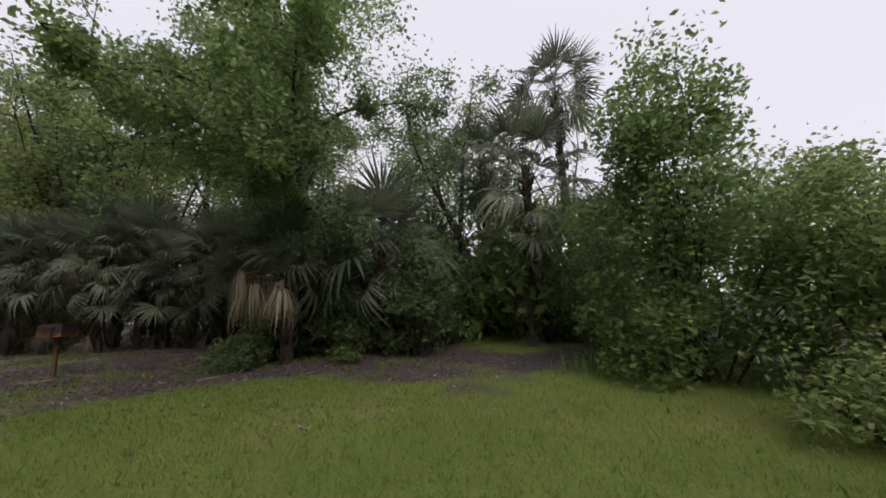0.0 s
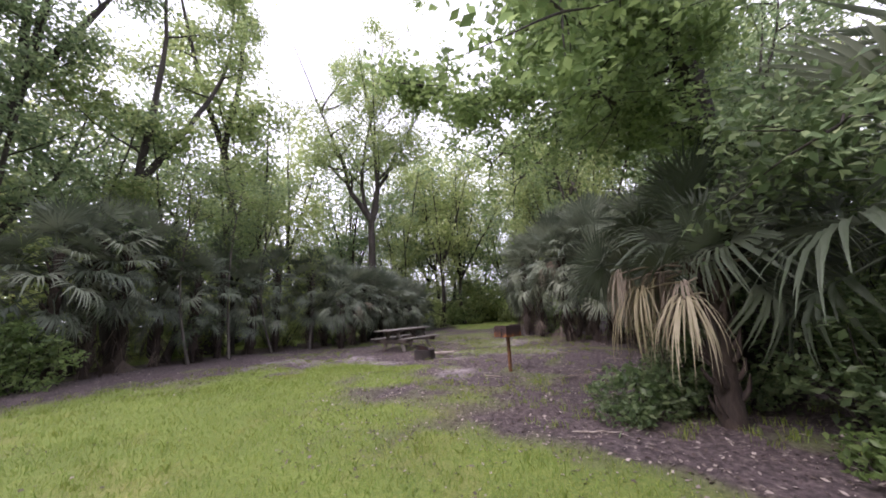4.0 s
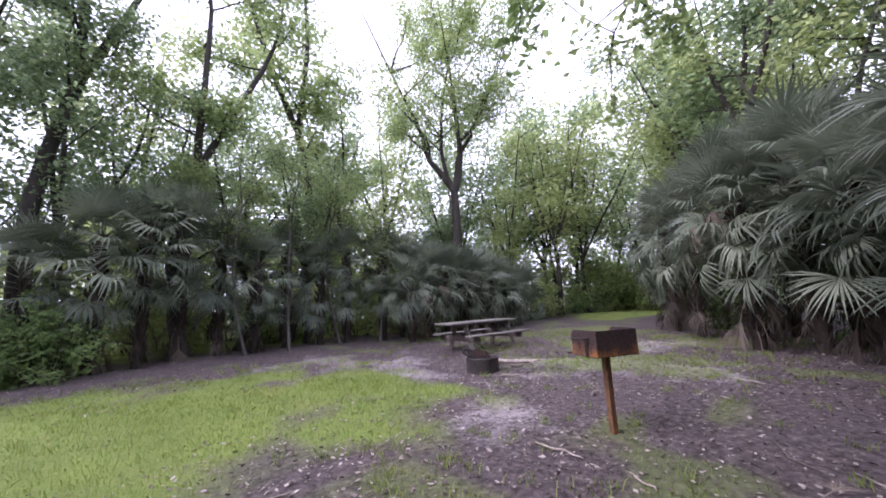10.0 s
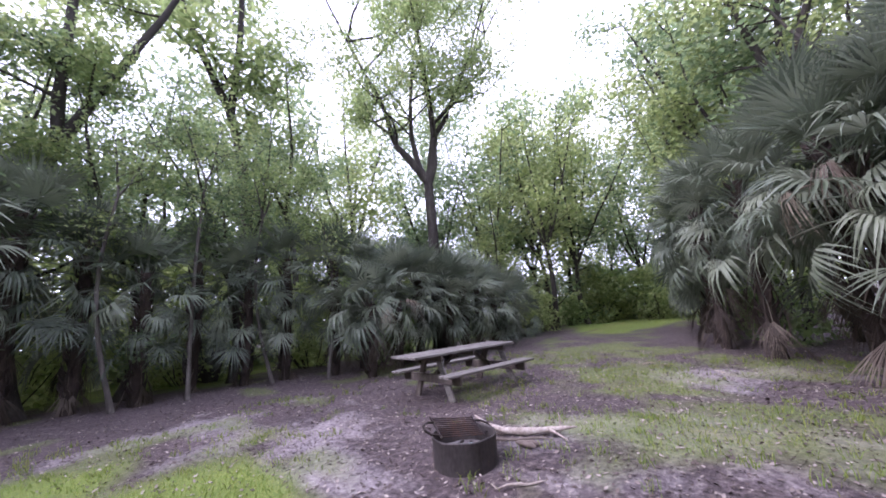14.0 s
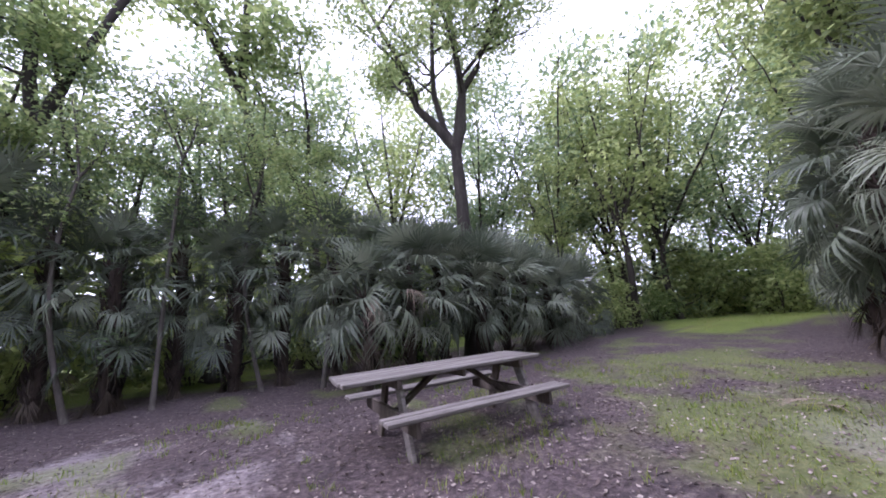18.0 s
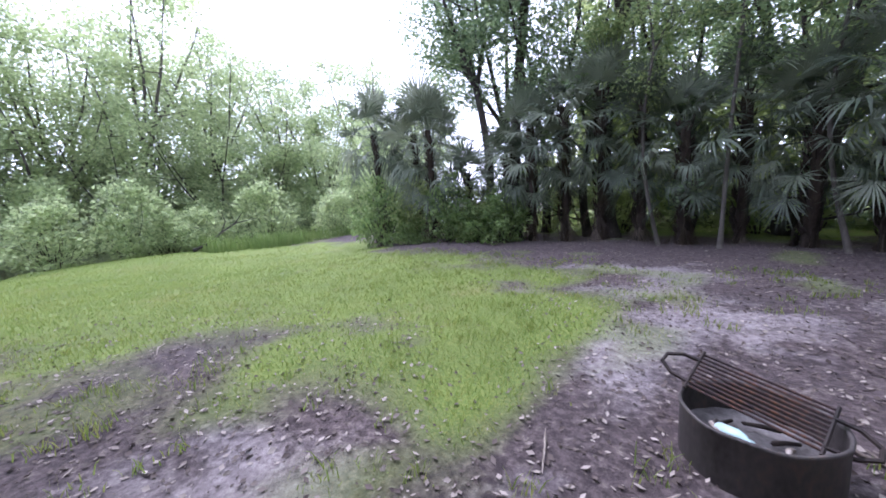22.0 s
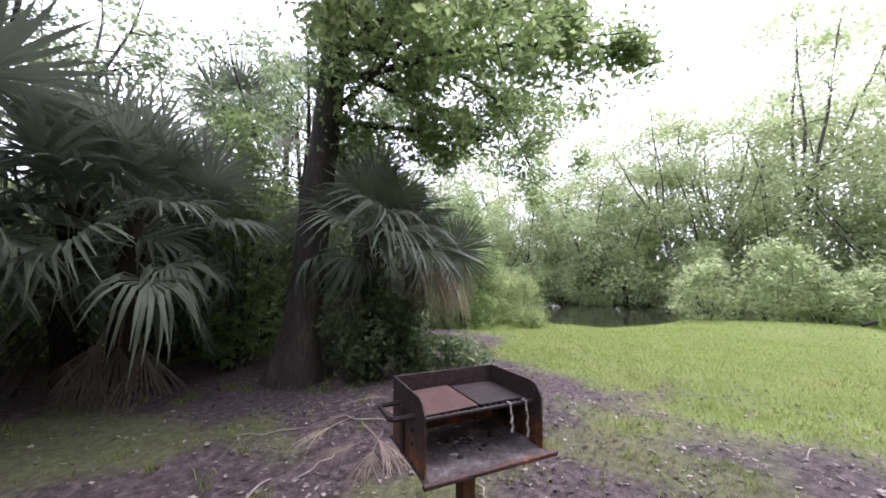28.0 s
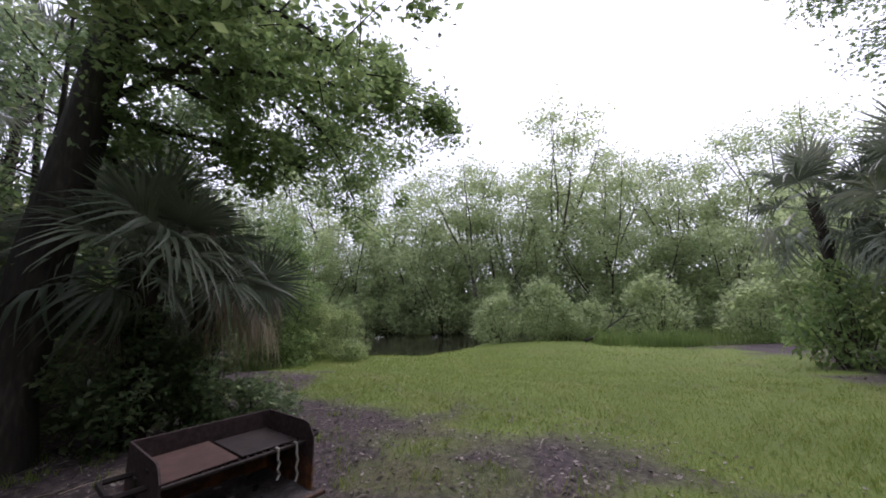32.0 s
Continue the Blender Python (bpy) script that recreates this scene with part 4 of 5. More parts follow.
def branch(name, m, pts, radii, arms, material, label, category, group=""):
    rng = np.random.default_rng(len(pts) * 7 + int(1000 * radii[0]))
    parts = [tube(pts, radii, 9, 0.09, rng)]
    for a_pts, r0 in arms:
        parts.append(tube(a_pts, np.linspace(r0, r0 * 0.35, len(a_pts)), 7, 0.08, rng))
    v, f = joined(parts)
    ob = new(name, data_of(name, v, f, material, True))
    ob.matrix_basis = m
    return tagged(ob, label, category, group)


def log_at(x, y):
    return Matrix.Translation((x, y, float(land(x, y)) + 0.03))


branch("driftwood_branch", log_at(-0.40, -1.75),
       [(-0.05, 0.56, 0.14), (-0.06, 0.52, 0.12), (-0.09, 0.34, 0.06), (-0.08, 0.14, 0.03), (-0.02, -0.10, 0.03), (0.09, -0.22, 0.03), (0.16, -0.30, 0.03), (0.23, -0.40, 0.04), (0.31, -0.53, 0.05)],
       [0.004, 0.018, 0.026, 0.036, 0.045, 0.038, 0.032, 0.024, 0.006],
       [([(0.14, -0.28, 0.04), (0.10, -0.40, 0.02), (0.05, -0.53, -0.01)], 0.022), ([(0.23, -0.38, 0.05), (0.28, -0.36, 0.11), (0.32, -0.33, 0.17)], 0.012), ([(-0.04, -0.02, 0.04), (0.10, 0.02, 0.04), (0.20, -0.02, 0.05)], 0.014), ([(-0.08, 0.18, 0.04), (0.02, 0.20, 0.04), (0.08, 0.14, 0.05)], 0.010)],
       M_DRIFT, "bleached forked driftwood branch lying beside the fire ring", "branch")
STICKS = [(-0.60, -1.72, -62, 0.95, 0.016), (-0.68, -1.98, 80, 0.26, 0.028), (-0.60, -2.0, 96, 0.22, 0.024), (-0.86, -1.32, -30, 0.30, 0.012), (-0.30, -1.66, -30, 0.36, 0.010), (-0.55, -1.5, -52, 0.4, 0.010),
          (-1.38, -2.34, -40, 0.42, 0.012), (-2.05, -2.2, -68, 0.34, 0.006), (-1.5, -2.15, 60, 0.12, 0.007), (-0.2, -1.95, 20, 0.3, 0.008)]
for n, (x, y, turn, l, r) in enumerate(STICKS):
    rng = np.random.default_rng(n + 50)
    t = np.linspace(-0.5, 0.5, 6)
    pts = np.stack([t * l, rng.normal(0, 0.009, 6) * l, np.abs(rng.normal(0, 0.01, 6))], 1)
    branch("stick", Matrix.Translation((x, y, float(land(x, y)) + r * 0.9 + 0.004)) @ Matrix.Rotation(radians(turn), 4, "Z"), pts, [0.3 * r, r, r, r * 0.9, r * 0.8, 0.2 * r], [],
           M_DRIFT if n in (6, 7, 8) else M_DRIFT_DARK, "dry grey stick lying on bare ground near the ring", "stick", "sticks by the fire ring")

# ---------------------------------------------------------------- dry frond litter


def frond_heap(x, y, n, seed, label):
    rng = np.random.default_rng(seed)
    for k in range(n):
        px, py = x + rng.normal(0, 0.22), y + rng.normal(0, 0.22)
        ob = thing("fallen_frond", Matrix.Identity(4), label, "palm frond", "fallen fronds")
        hung("frond", FALLEN[k % 3], ob)
        s = rng.uniform(0.4, 0.6)
        ob.matrix_basis = Matrix.Translation((px, py, float(land(px, py)) + 0.10 + 0.02 * k)) @ Matrix.Rotation(rng.uniform(0, 6.28), 4, "Z") @ Matrix.Rotation(radians(rng.uniform(2, 10)), 4, "Y") @ Matrix.Diagonal((s, s, s * 0.3, 1))


frond_heap(-3.95, -6.3, 8, 21, "fallen straw-dry palm frond on the leaf litter")
frond_heap(4.1, -2.75, 3, 22, "fallen straw-dry palm frond beside the palms")
for n in range(26):
    rng = np.random.default_rng(n + 200)
    cx, cy, sp = ((-3.9, -6.2, 0.6), (-5.2, -5.4, 1.2), (-3.6, -5.6, 1.4), (1.5, -4.6, 1.2))[n % 4]
    x, y, l, r = cx + rng.normal(0, sp), cy + rng.normal(0, sp), rng.uniform(0.15, 0.6), rng.uniform(0.004, 0.010)
    t = np.linspace(-0.5, 0.5, 6)
    pts = np.stack([t * l, rng.normal(0, 0.05, 6) * l, np.abs(rng.normal(0, 0.006, 6))], 1)
    branch("twig", Matrix.Translation((x, y, float(land(x, y)) + r + 0.006)) @ Matrix.Rotation(rng.uniform(0, 6.28), 4, "Z"), pts, [0.3 * r, r, r, r * 0.9, r * 0.8, 0.2 * r], [],
           M_DRIFT if n % 3 else M_DRIFT_DARK, "dry twig on the leaf litter", "twig", "twigs on the ground")

# ---------------------------------------------------------------- palms, space by space
for n, (x, y, h, s, dead) in enumerate([
        (-10.0, 5.7, 4.0, 1.4, 8), (-9.0, 6.6, 2.4, 0.9, 3), (-7.5, 6.8, 2.8, 0.95, 5), (-6.3, 6.2, 3.4, 1.05, 6), (-5.4, 6.5, 3.9, 1.1, 6), (-4.5, 6.9, 4.2, 1.1, 6),
        (-3.5, 7.0, 3.6, 1.0, 6), (-2.5, 6.7, 3.0, 1.0, 6), (-1.4, 7.0, 3.5, 1.0, 6), (-0.3, 6.6, 3.0, 0.95, 6), (0.7, 6.4, 3.5, 1.0, 5), (1.7, 5.4, 3.4, 1.0, 6)]):
    palm(x, y, h, s * 0.86, 300 + n, "dark green cabbage palm with brown skirt in the palm row" if dead > 3 else "dark green cabbage palm in the palm row", 34, -78, dead + (8 if dead > 3 else 0), 0, "north palm row", 0.42, 1.0)
for n, (x, y, h, s, dead) in enumerate([(3.0, 4.1, 2.2, 0.95, 4), (4.1, 4.3, 2.3, 0.95, 4), (5.2, 4.0, 2.1, 0.95, 4), (6.3, 4.2, 2.1, 0.95, 3), (7.6, 4.5, 2.0, 1.0, 2), (9.0, 4.7, 1.8, 1.0, 1), (10.4, 5.1, 1.6, 1.0, 1), (12.2, 5.5, 1.6, 1.1, 0), (2.8, 5.6, 2.8, 0.95, 3), (4.3, 5.8, 2.7, 0.95, 3), (7.0, 5.7, 2.4, 1.0, 2)]):
    palm(x, y, h + 0.35, s, 330 + n, "low dark palmetto behind the picnic table" if x < 6 else "low dark palmetto beside the grassy track", 30, -62, dead + 2, 0, "palmettos behind the table", 0.35, 1.15)
for n, (x, y, h, s, dead) in enumerate([(9.6, -2.9, 3.0, 1.0, 6), (7.3, -3.2, 3.9, 1.05, 8), (5.6, -4.1, 3.7, 1.05, 8), (6.2, -6.0, 4.6, 1.1, 4), (4.7, -6.9, 4.5, 1.1, 6), (2.3, -6.9, 3.0, 1.05, 7), (2.2, -8.7, 3.7, 1.1, 6), (0.7, -8.6, 2.4, 1.05, 6), (-0.1, -7.8, 3.1, 1.0, 7), (12.4, -2.4, 2.8, 1.0, 2), (3.3, -6.3, 3.9, 1.1, 5), (5.1, -5.3, 4.4, 1.1, 4), (1.4, -7.5, 2.9, 1.0, 5), (8.5, -3.0, 3.5, 1.0, 6)]):
    palm(x, y, h, s * 0.9, 350 + n, "big cabbage palm with dry hanging fronds beside the clearing" if dead > 3 else "big cabbage palm with spreading green fronds", 38, -66, dead + 6, 0, "palms east of the grill", 0.34, 1.0)
for n, (x, y, h, s, dead) in enumerate([(-1.0, -9.2, 2.7, 1.15, 5), (-2.5, -10.4, 2.4, 1.1, 7), (-3.9, -11.6, 2.3, 1.1, 8), (-2.9, -9.4, 2.2, 1.05, 9), (-5.6, -11.6, 1.9, 1.1, 5), (-6.4, -9.3, 2.4, 1.1, 2)]):
    palm(x, y, h, s, 370 + n, "shaded cabbage palm with a brown skirt under the trees", 36, -58, dead + 4, 0, "palms under the trees", 0.2, 1.0)
palm(-12.9, 5.6, 4.6, 1.15, 382, "cabbage palm with brown skirt standing apart by the lawn", 30, -66, 16, 0, "palms by the river", 0.2)
palm(-11.6, 6.6, 4.3, 1.1, 383, "cabbage palm with brown skirt standing apart by the lawn", 30, -66, 16, 0, "palms by the river", 0.2)
palm(-8.7, -12.0, 4.3, 1.15, 384, "tall cabbage palm with a long brown skirt in the shade", 28, -66, 14, 0, "palms under the trees", 0.3)
palm(-6.0, -14.0, 5.9, 1.1, 380, "tall cabbage palm rising above the thicket", 26, -65, 5, 0, "palms under the trees")
palm(-8.2, -15.6, 8.2, 1.15, 381, "tall cabbage palm rising above the thicket", 24, -65, 4, 0, "palms under the trees")
p1 = palm(-5.25, -7.6, 2.1, 0.85, 390, "bushy young palm at the foot of the big tree", 34, -35, 2, 0, "palms under the big tree")
frond_to(p1, OPEN_FAN[1], 0.8, (0.1, 0.45, 1.9), (-0.46, 1.12, 1.80), 76, "broad open green fan", 0.95)
frond_to(p1, OPEN_FAN[0], 0.8, (0.0, 0.0, 1.85), (0.33, 0.30, 2.32), 62, "broad open green fan", 0.9)
frond_to(p1, OPEN_FAN[0], 0.8, (0.0, 0.0, 2.0), (0.55, 0.65, 1.75), -60, "broad open green fan", 0.9)
frond_to(p1, HANGING[0], 0.75, (0.0, 0.0, 1.95), (0.35, 0.55, 2.1), 10)
frond_to(p1, DRAPED[0], 0.7, (0.0, 0.0, 2.4), (-0.18, 0.52, 2.45), 0, "pale dead frond hanging between green fans", 0.6)
p2 = palm(-5.95, -7.45, 1.6, 0.66, 391, "young palm with yellowing and dead hanging fronds", 7, 35, 0, 0, "palms under the big tree")
for n, (hub, twist, size) in enumerate([((-0.02, 0.62, 1.46), 0, 0.92), ((0.25, 0.40, 1.56), 5, 0.95), ((-0.50, 0.34, 1.33), -6, 0.85)]):
    frond_to(p2, YELLOW[n % 2], 0.7, (0.0, 0.0, hub[2] + 0.04), hub, twist, "yellowing frond with drooping leaflets", size)
for n, (hub, twist, size) in enumerate([((-0.10, 0.84, 1.66), 0, 0.9), ((0.34, 0.70, 1.60), 8, 0.9), ((0.16, 0.34, 1.60), 0, 1.1), ((-0.30, 0.30, 1.48), -5, 1.0), ((0.55, 0.42, 1.70), 4, 1.0)]):
    frond_to(p2, DRAPED[n % 2], 0.7, (0.0, 0.0, hub[2] + 0.05), hub, twist, "dead straw-coloured frond hanging down", size)
p3 = palm(1.75, 3.75, 1.9, 0.9, 392, "low dark palmetto behind the picnic table", 26, -50, 3, 0, "palmettos behind the table")
frond_to(p3, DRAPED[0], 0.7, (0.0, 0.0, 1.75), (-0.33, -1.15, 1.72), 0, "pale tan dead frond", 0.75)
frond_to(p3, DEAD[0], 0.6, (0.0, 0.0, 1.85), (0.6, -0.75, 1.85), 0, "pale tan dead frond", 0.75)
p4 = palm(3.6, -5.35, 3.3, 1.0, 393, "big cabbage palm with dry hanging fronds beside the clearing", 40, -66, 12, 0, "palms east of the grill", 0.34, 1.0)
frond_to(p4, DRAPED[1], 0.7, (0.0, 0.0, 3.0), (-0.75, 0.35, 2.95), 0, "large straw-coloured dead frond")
frond_to(p4, DRAPED[0], 0.7, (0.0, 0.0, 2.9), (-0.35, 0.75, 2.75), 10, "large straw-coloured dead frond")

# ---------------------------------------------------------------- trees of the clearing
tree_thing(on_land(5.5, 4.72), "tall forked tree with grey trunk behind the table", 16.5, 0.27, (0.4, 3, 0.38), M_LEAF_WARM, M_BARK, 34000, 0.14, 401, (0.0, 0.0), 5.6, 1.0, "trees of the clearing", bow_by=0.1, stem_paths=[
    ([(-0.45, 0.43, 0.9), (-0.9, 0.86, 1.7), (-1.15, 1.0, 3.2), (-2.3, 1.5, 5.6), (-4.0, 2.2, 9.4)], 0.19), ([(-0.25, 0.25, 0.75), (-0.5, 0.3, 2.2), (-0.55, 0.1, 3.8), (-0.8, -0.9, 7.0), (-1.4, -2.2, 12.0)], 0.14),
    ([(0.2, -0.19, 0.8), (0.28, -0.27, 2.0), (0.2, -0.2, 3.8), (0.8, 0.6, 7.4), (1.4, 1.8, 13.0)], 0.2), ([(0.24, -0.23, 1.9), (0.8, -0.75, 3.0), (1.1, -1.0, 4.4), (2.4, -1.7, 6.8), (4.4, -2.6, 11.0)], 0.14)])
tree_thing(on_land(-7.5, 7.2), "tall leaning tree behind the palm row", 16.0, 0.22, (0.5, 3, 0.35), M_LEAF, M_BARK, 18000, 0.13, 402, (0.06, 0.0), 2.8, 0.45, "trees of the clearing")
tree_thing(on_land(-4.3, 7.3), "tall twin-stemmed tree behind the palm row", 16.0, 0.2, (0.38, 2, 0.25), M_LEAF_WARM, M_BARK, 18000, 0.13, 403, (0.03, 0.0), 2.8, 0.5, "trees of the clearing")
big = tree_thing(on_land(-4.42, -8.25), "big leaning tree with dark bark and low boughs", 13.5, 0.25, (0.52, 4, 0.45), M_LEAF_FRESH, M_BARK, 20000, 0.135, 404, (-0.06, 0.055), 3.9, 0.55, "trees of the clearing", flare_by=0.6, bow_by=0.1)
for n, (x, y, h) in enumerate([(-1.7, 5.9, 7.5), (0.2, 6.0, 6.5), (1.25, 5.0, 5.0), (-2.9, 6.2, 6.5)]):
    tree_thing(on_land(x, y), "thin grey-barked sapling in front of the palms", h, 0.046, (0.72, 2, 0.4), M_LEAF_WARM, M_BARK_PALE, 2600, 0.09, 410 + n, (0.04 * (-1) ** n, 0.03), 1.2, 0.75, "saplings", bow_by=0.7)


def bough(parent, start, way, length, seed, leaves, leaf, size):
    """A long low bough of the big tree, with its twigs and leaves."""
    rng = np.random.default_rng(seed)
    limb = bent(start, way, length, rng, 12, -0.035, 0.13)
    pieces, tips = [tube(limb, np.linspace(0.06, 0.008, 12), 7, 0.03, rng)], []
    for k in range(2, 12):
        for _ in range(3):
            twig = bent(limb[k], rng.normal(0, 1, 3) * (1, 1, 0.6), rng.uniform(0.4, 1.1), rng, 4, -0.1, 0.15)
            pieces.append(tube(twig, np.linspace(0.011, 0.003, 4), 4, 0, rng))
            tips += list(twig[1:])
    v, f = joined(pieces)
    limb_ob = hung("bough", data_of("bough", v, f, M_BARK, True), parent)
    tips = np.array(tips)
    load = rng.exponential(1.0, len(tips)) ** 1.4
    spot = tips[rng.choice(len(tips), size=leaves, p=load / load.sum())] + rng.normal(0, 0.13, (leaves, 3))
    v, f = leaves_at(spot, size, rng)
    hung("foliage", data_of("foliage", v, f, leaf), limb_ob)


for z, way, length, seed, leaves, leaf in (
        (4.25, (-0.35, 0.95, 0.10), 4.7, 1, 5400, M_LEAF_FRESH), (4.9, (-0.80, 0.65, 0.16), 4.6, 7, 4600, M_LEAF_FRESH), (3.7, (-0.85, 0.75, 0.05), 2.6, 2, 3300, M_LEAF_FRESH),
        (5.4, (-0.9, 0.6, 0.22), 5.0, 3, 4600, M_LEAF_FRESH), (6.0, (-0.6, 0.9, 0.30), 4.8, 8, 4600, M_LEAF_FRESH), (5.0, (-1.0, -0.2, 0.25), 4.1, 4, 3900, M_LEAF), (5.6, (0.35, 0.95, 0.35), 4.2, 5, 3400, M_LEAF_FRESH),
        (3.5, (-0.9, -0.6, 0.1), 3.2, 6, 3900, M_LEAF), (4.6, (-0.95, 0.25, 0.2), 4.4, 9, 4200, M_LEAF_FRESH), (6.4, (0.5, 0.5, 0.4), 4.0, 10, 3400, M_LEAF), (4.5, (0.25, 0.95, 0.02), 3.4, 11, 2200, M_LEAF_FRESH), (4.9, (0.65, 0.75, 0.05), 3.8, 12, 2600, M_LEAF_WARM)):
    bough(big, (-0.06 * z, 0.055 * z, z), way, length, seed, leaves, leaf, 0.095)

# ---------------------------------------------------------------- the wood around
tree_thing(on_land(-9.0, 7.9), "leafy tree overhanging the palm row", 13.0, 0.18, (0.42, 4, 0.4), M_LEAF, M_BARK, 15000, 0.14, 405, (-0.02, -0.05), 2.8, 0.4, "trees of the clearing")
KINDS = [
    tree_thing(on_land(1.8, 9.4), "slender forest tree with thin sunlit foliage", 12.0, 0.15, (0.5, 2, 0.3), M_LEAF_WARM, M_BARK, 6200, 0.155, 501, (0.04, 0.02), 2.0, 0.45),
    tree_thing(on_land(3.6, 12.5), "slender forest tree with thin sunlit foliage", 11.0, 0.14, (0.42, 3, 0.4), M_LEAF, M_BARK, 6200, 0.155, 502, (-0.05, 0.03), 2.1, 0.4),
    tree_thing(on_land(14.5, 8.0), "leafy forest tree with low light green branches", 9.0, 0.13, (0.3, 3, 0.5), M_LEAF_LIGHT, M_BARK, 6200, 0.155, 503, (0.03, -0.04), 2.2, 0.2),
    tree_thing(on_land(1.0, -10.8), "dark leafy forest tree with low branches", 10.0, 0.16, (0.35, 3, 0.45), M_LEAF, M_BARK, 6200, 0.155, 504, (0.02, 0.05), 2.4, 0.2),
    tree_thing(on_land(-6.0, -16.6), "thin-leaved pale tree against the sky", 8.5, 0.10, (0.4, 3, 0.4), M_LEAF_PALE, M_BARK_PALE, 1700, 0.13, 507, (0.08, 0.05), 2.0, 0.4, clump=0.26),
]


def again(kind, x, y, scale, turn, label=""):
    ob = copy_thing(KINDS[kind], on_land(x, y, Matrix.Rotation(radians(turn), 4, "Z") @ Matrix.Diagonal((scale, scale, scale, 1)), 0.05))
    if label:
        tagged(ob, label=label)
    return ob


WOOD = [(0, -0.6, 9.0, 1.3), (0, 14.0, 12.5, 1.3), (2, 19.0, 11.0, 1.3), (0, 17.0, 9.5, 1.4), (2, 18.5, 6.8, 1.2), (1, 22.0, 9.0, 1.4), (2, 24.0, 6.5, 1.3),
        (0, 2.2, 13.5, 1.2), (1, 8.0, 14.0, 1.4), (2, -0.5, 16.0, 1.2), (0, -5.4, 14.0, 1.1), (0, 24.0, 18.0, 1.0),
        (2, 7.5, -7.5, 1.2), (3, 4.0, -9.4, 1.1), (2, 10.5, -6.0, 1.2), (2, 13.5, -5.2, 1.2), (1, 16.5, -4.6, 1.3), (2, 20.0, -4.5, 1.2), (0, 25.0, -4.0, 1.4), (1, 30.0, -2.0, 1.4), (0, 34.0, 6.0, 1.5), (2, 36.0, 1.0, 1.4), (2, 28.0, 9.0, 1.4), (2, 40.0, 4.0, 1.6), (2, 33.0, -5.0, 1.5),
        (4, -4.6, -15.6, 1.0), (4, -2.4, -15.0, 1.1), (4, -7.6, -16.8, 1.0), (4, 0.3, -14.5, 1.0), (1, 10.0, -9.0, 1.6), (0, 7.0, -10.5, 1.5), (1, 8.8, -5.8, 1.45), (0, 5.0, -11.4, 1.5),
        (3, 4.5, -13.5, 1.2), (1, 9.5, -11.5, 1.4), (3, -1.6, -13.2, 0.85), (3, 0.4, -9.4, 1.0), (3, 3.0, -11.0, 0.9), (2, 14.8, -2.6, 0.8), (1, 16.0, 14.0, 1.5), (2, 17.2, 5.6, 1.3), (2, 21.0, 5.0, 1.4), (2, 26.0, 7.2, 1.6), (2, 11.8, -4.6, 1.35), (1, 13.0, -3.4, 1.3), (2, 17.6, -3.2, 1.3), (2, 22.5, -2.8, 1.5), (2, 30.5, 3.0, 1.3), (2, 34.5, -1.0, 1.5)]
FAR_KINDS = [tree_thing(on_land(18.0, 17.0), "pale green tree deep in the wood", 15.0, 0.17, (0.3, 4, 0.4), M_LEAF_LIGHT, M_BARK, 4600, 0.27, 505, (0.03, 0.0), 3.0, 0.2, clump=0.6, distant=True),
             tree_thing(on_land(-2.0, 19.0), "pale green tree deep in the wood", 14.0, 0.17, (0.25, 4, 0.45), M_LEAF, M_BARK, 4600, 0.27, 506, (-0.03, 0.02), 3.0, 0.2, clump=0.6, distant=True)]
near_kinds = len(KINDS)
KINDS += FAR_KINDS
WOOD += [(3, -8.6, 8.8, 0.95), (3, -7.0, 8.7, 0.8), (3, -6.6, -11.8, 0.8), (3, -5.2, 8.0, 0.72), (3, -2.6, 8.1, 0.7), (3, -0.2, 7.9, 0.66), (0, 5.5, 18.0, 1.05), (0, 11.0, 18.5, 1.1), (0, 23.0, 14.0, 1.1), (0, 1.5, 20.0, 1.1), (0, 15.5, -9.5, 1.1), (0, 21.0, -8.5, 1.1), (0, 28.0, 15.0, 1.2), (0, 38.0, 9.0, 1.1), (0, 42.0, -3.0, 1.1),
         (0, 8.0, -17.0, 1.0), (0, 2.0, -20.0, 1.0)]
for n, (k, x, y, s) in enumerate(WOOD):
    deep = math.hypot(x + 3, y + 3) > 17
    again(near_kinds + n % 2 if deep else k, x, y, s * (0.85 if deep else 1.22 if y > 6 else 1.0), n * 77.0)

for n in range(4, 15):      # young growth that closes the wood at eye level
    again(near_kinds + n % 2, -17 + 2.9 * n, 15.5 + (n * 7 % 5) * 0.6, 0.5 + 0.05 * (n % 3), n * 101.0, "young leafy tree deep in the wood")

RIVER = [tree_thing(on_land(-32.5, -13.5), "pale willowy tree on the far river bank", 10.5, 0.16, (0.14, 4, 0.6), M_LEAF_PALE, M_BARK_PALE, 5400, 0.25, 521, (0.05, 0.02), 2.8, 0.2, "river trees", 0.25, 0.6, distant=True),
         tree_thing(on_land(-37.0, -3.0), "tall pale tree on the far river bank", 15.5, 0.2, (0.3, 4, 0.35), M_LEAF_PALE, M_BARK_PALE, 5400, 0.26, 522, (0.0, 0.03), 3.0, 0.2, "river trees", 0.1, 0.6, distant=True),
         tree_thing(on_land(-30.6, -8.5), "green tree leaning over the far river bank", 8.0, 0.15, (0.12, 4, 0.7), M_LEAF_PALE, M_BARK, 5400, 0.23, 523, (0.1, 0.0), 2.6, 0.15, "river trees", 0.35, 0.55, distant=True)]
river_kind = len(KINDS)
KINDS += RIVER
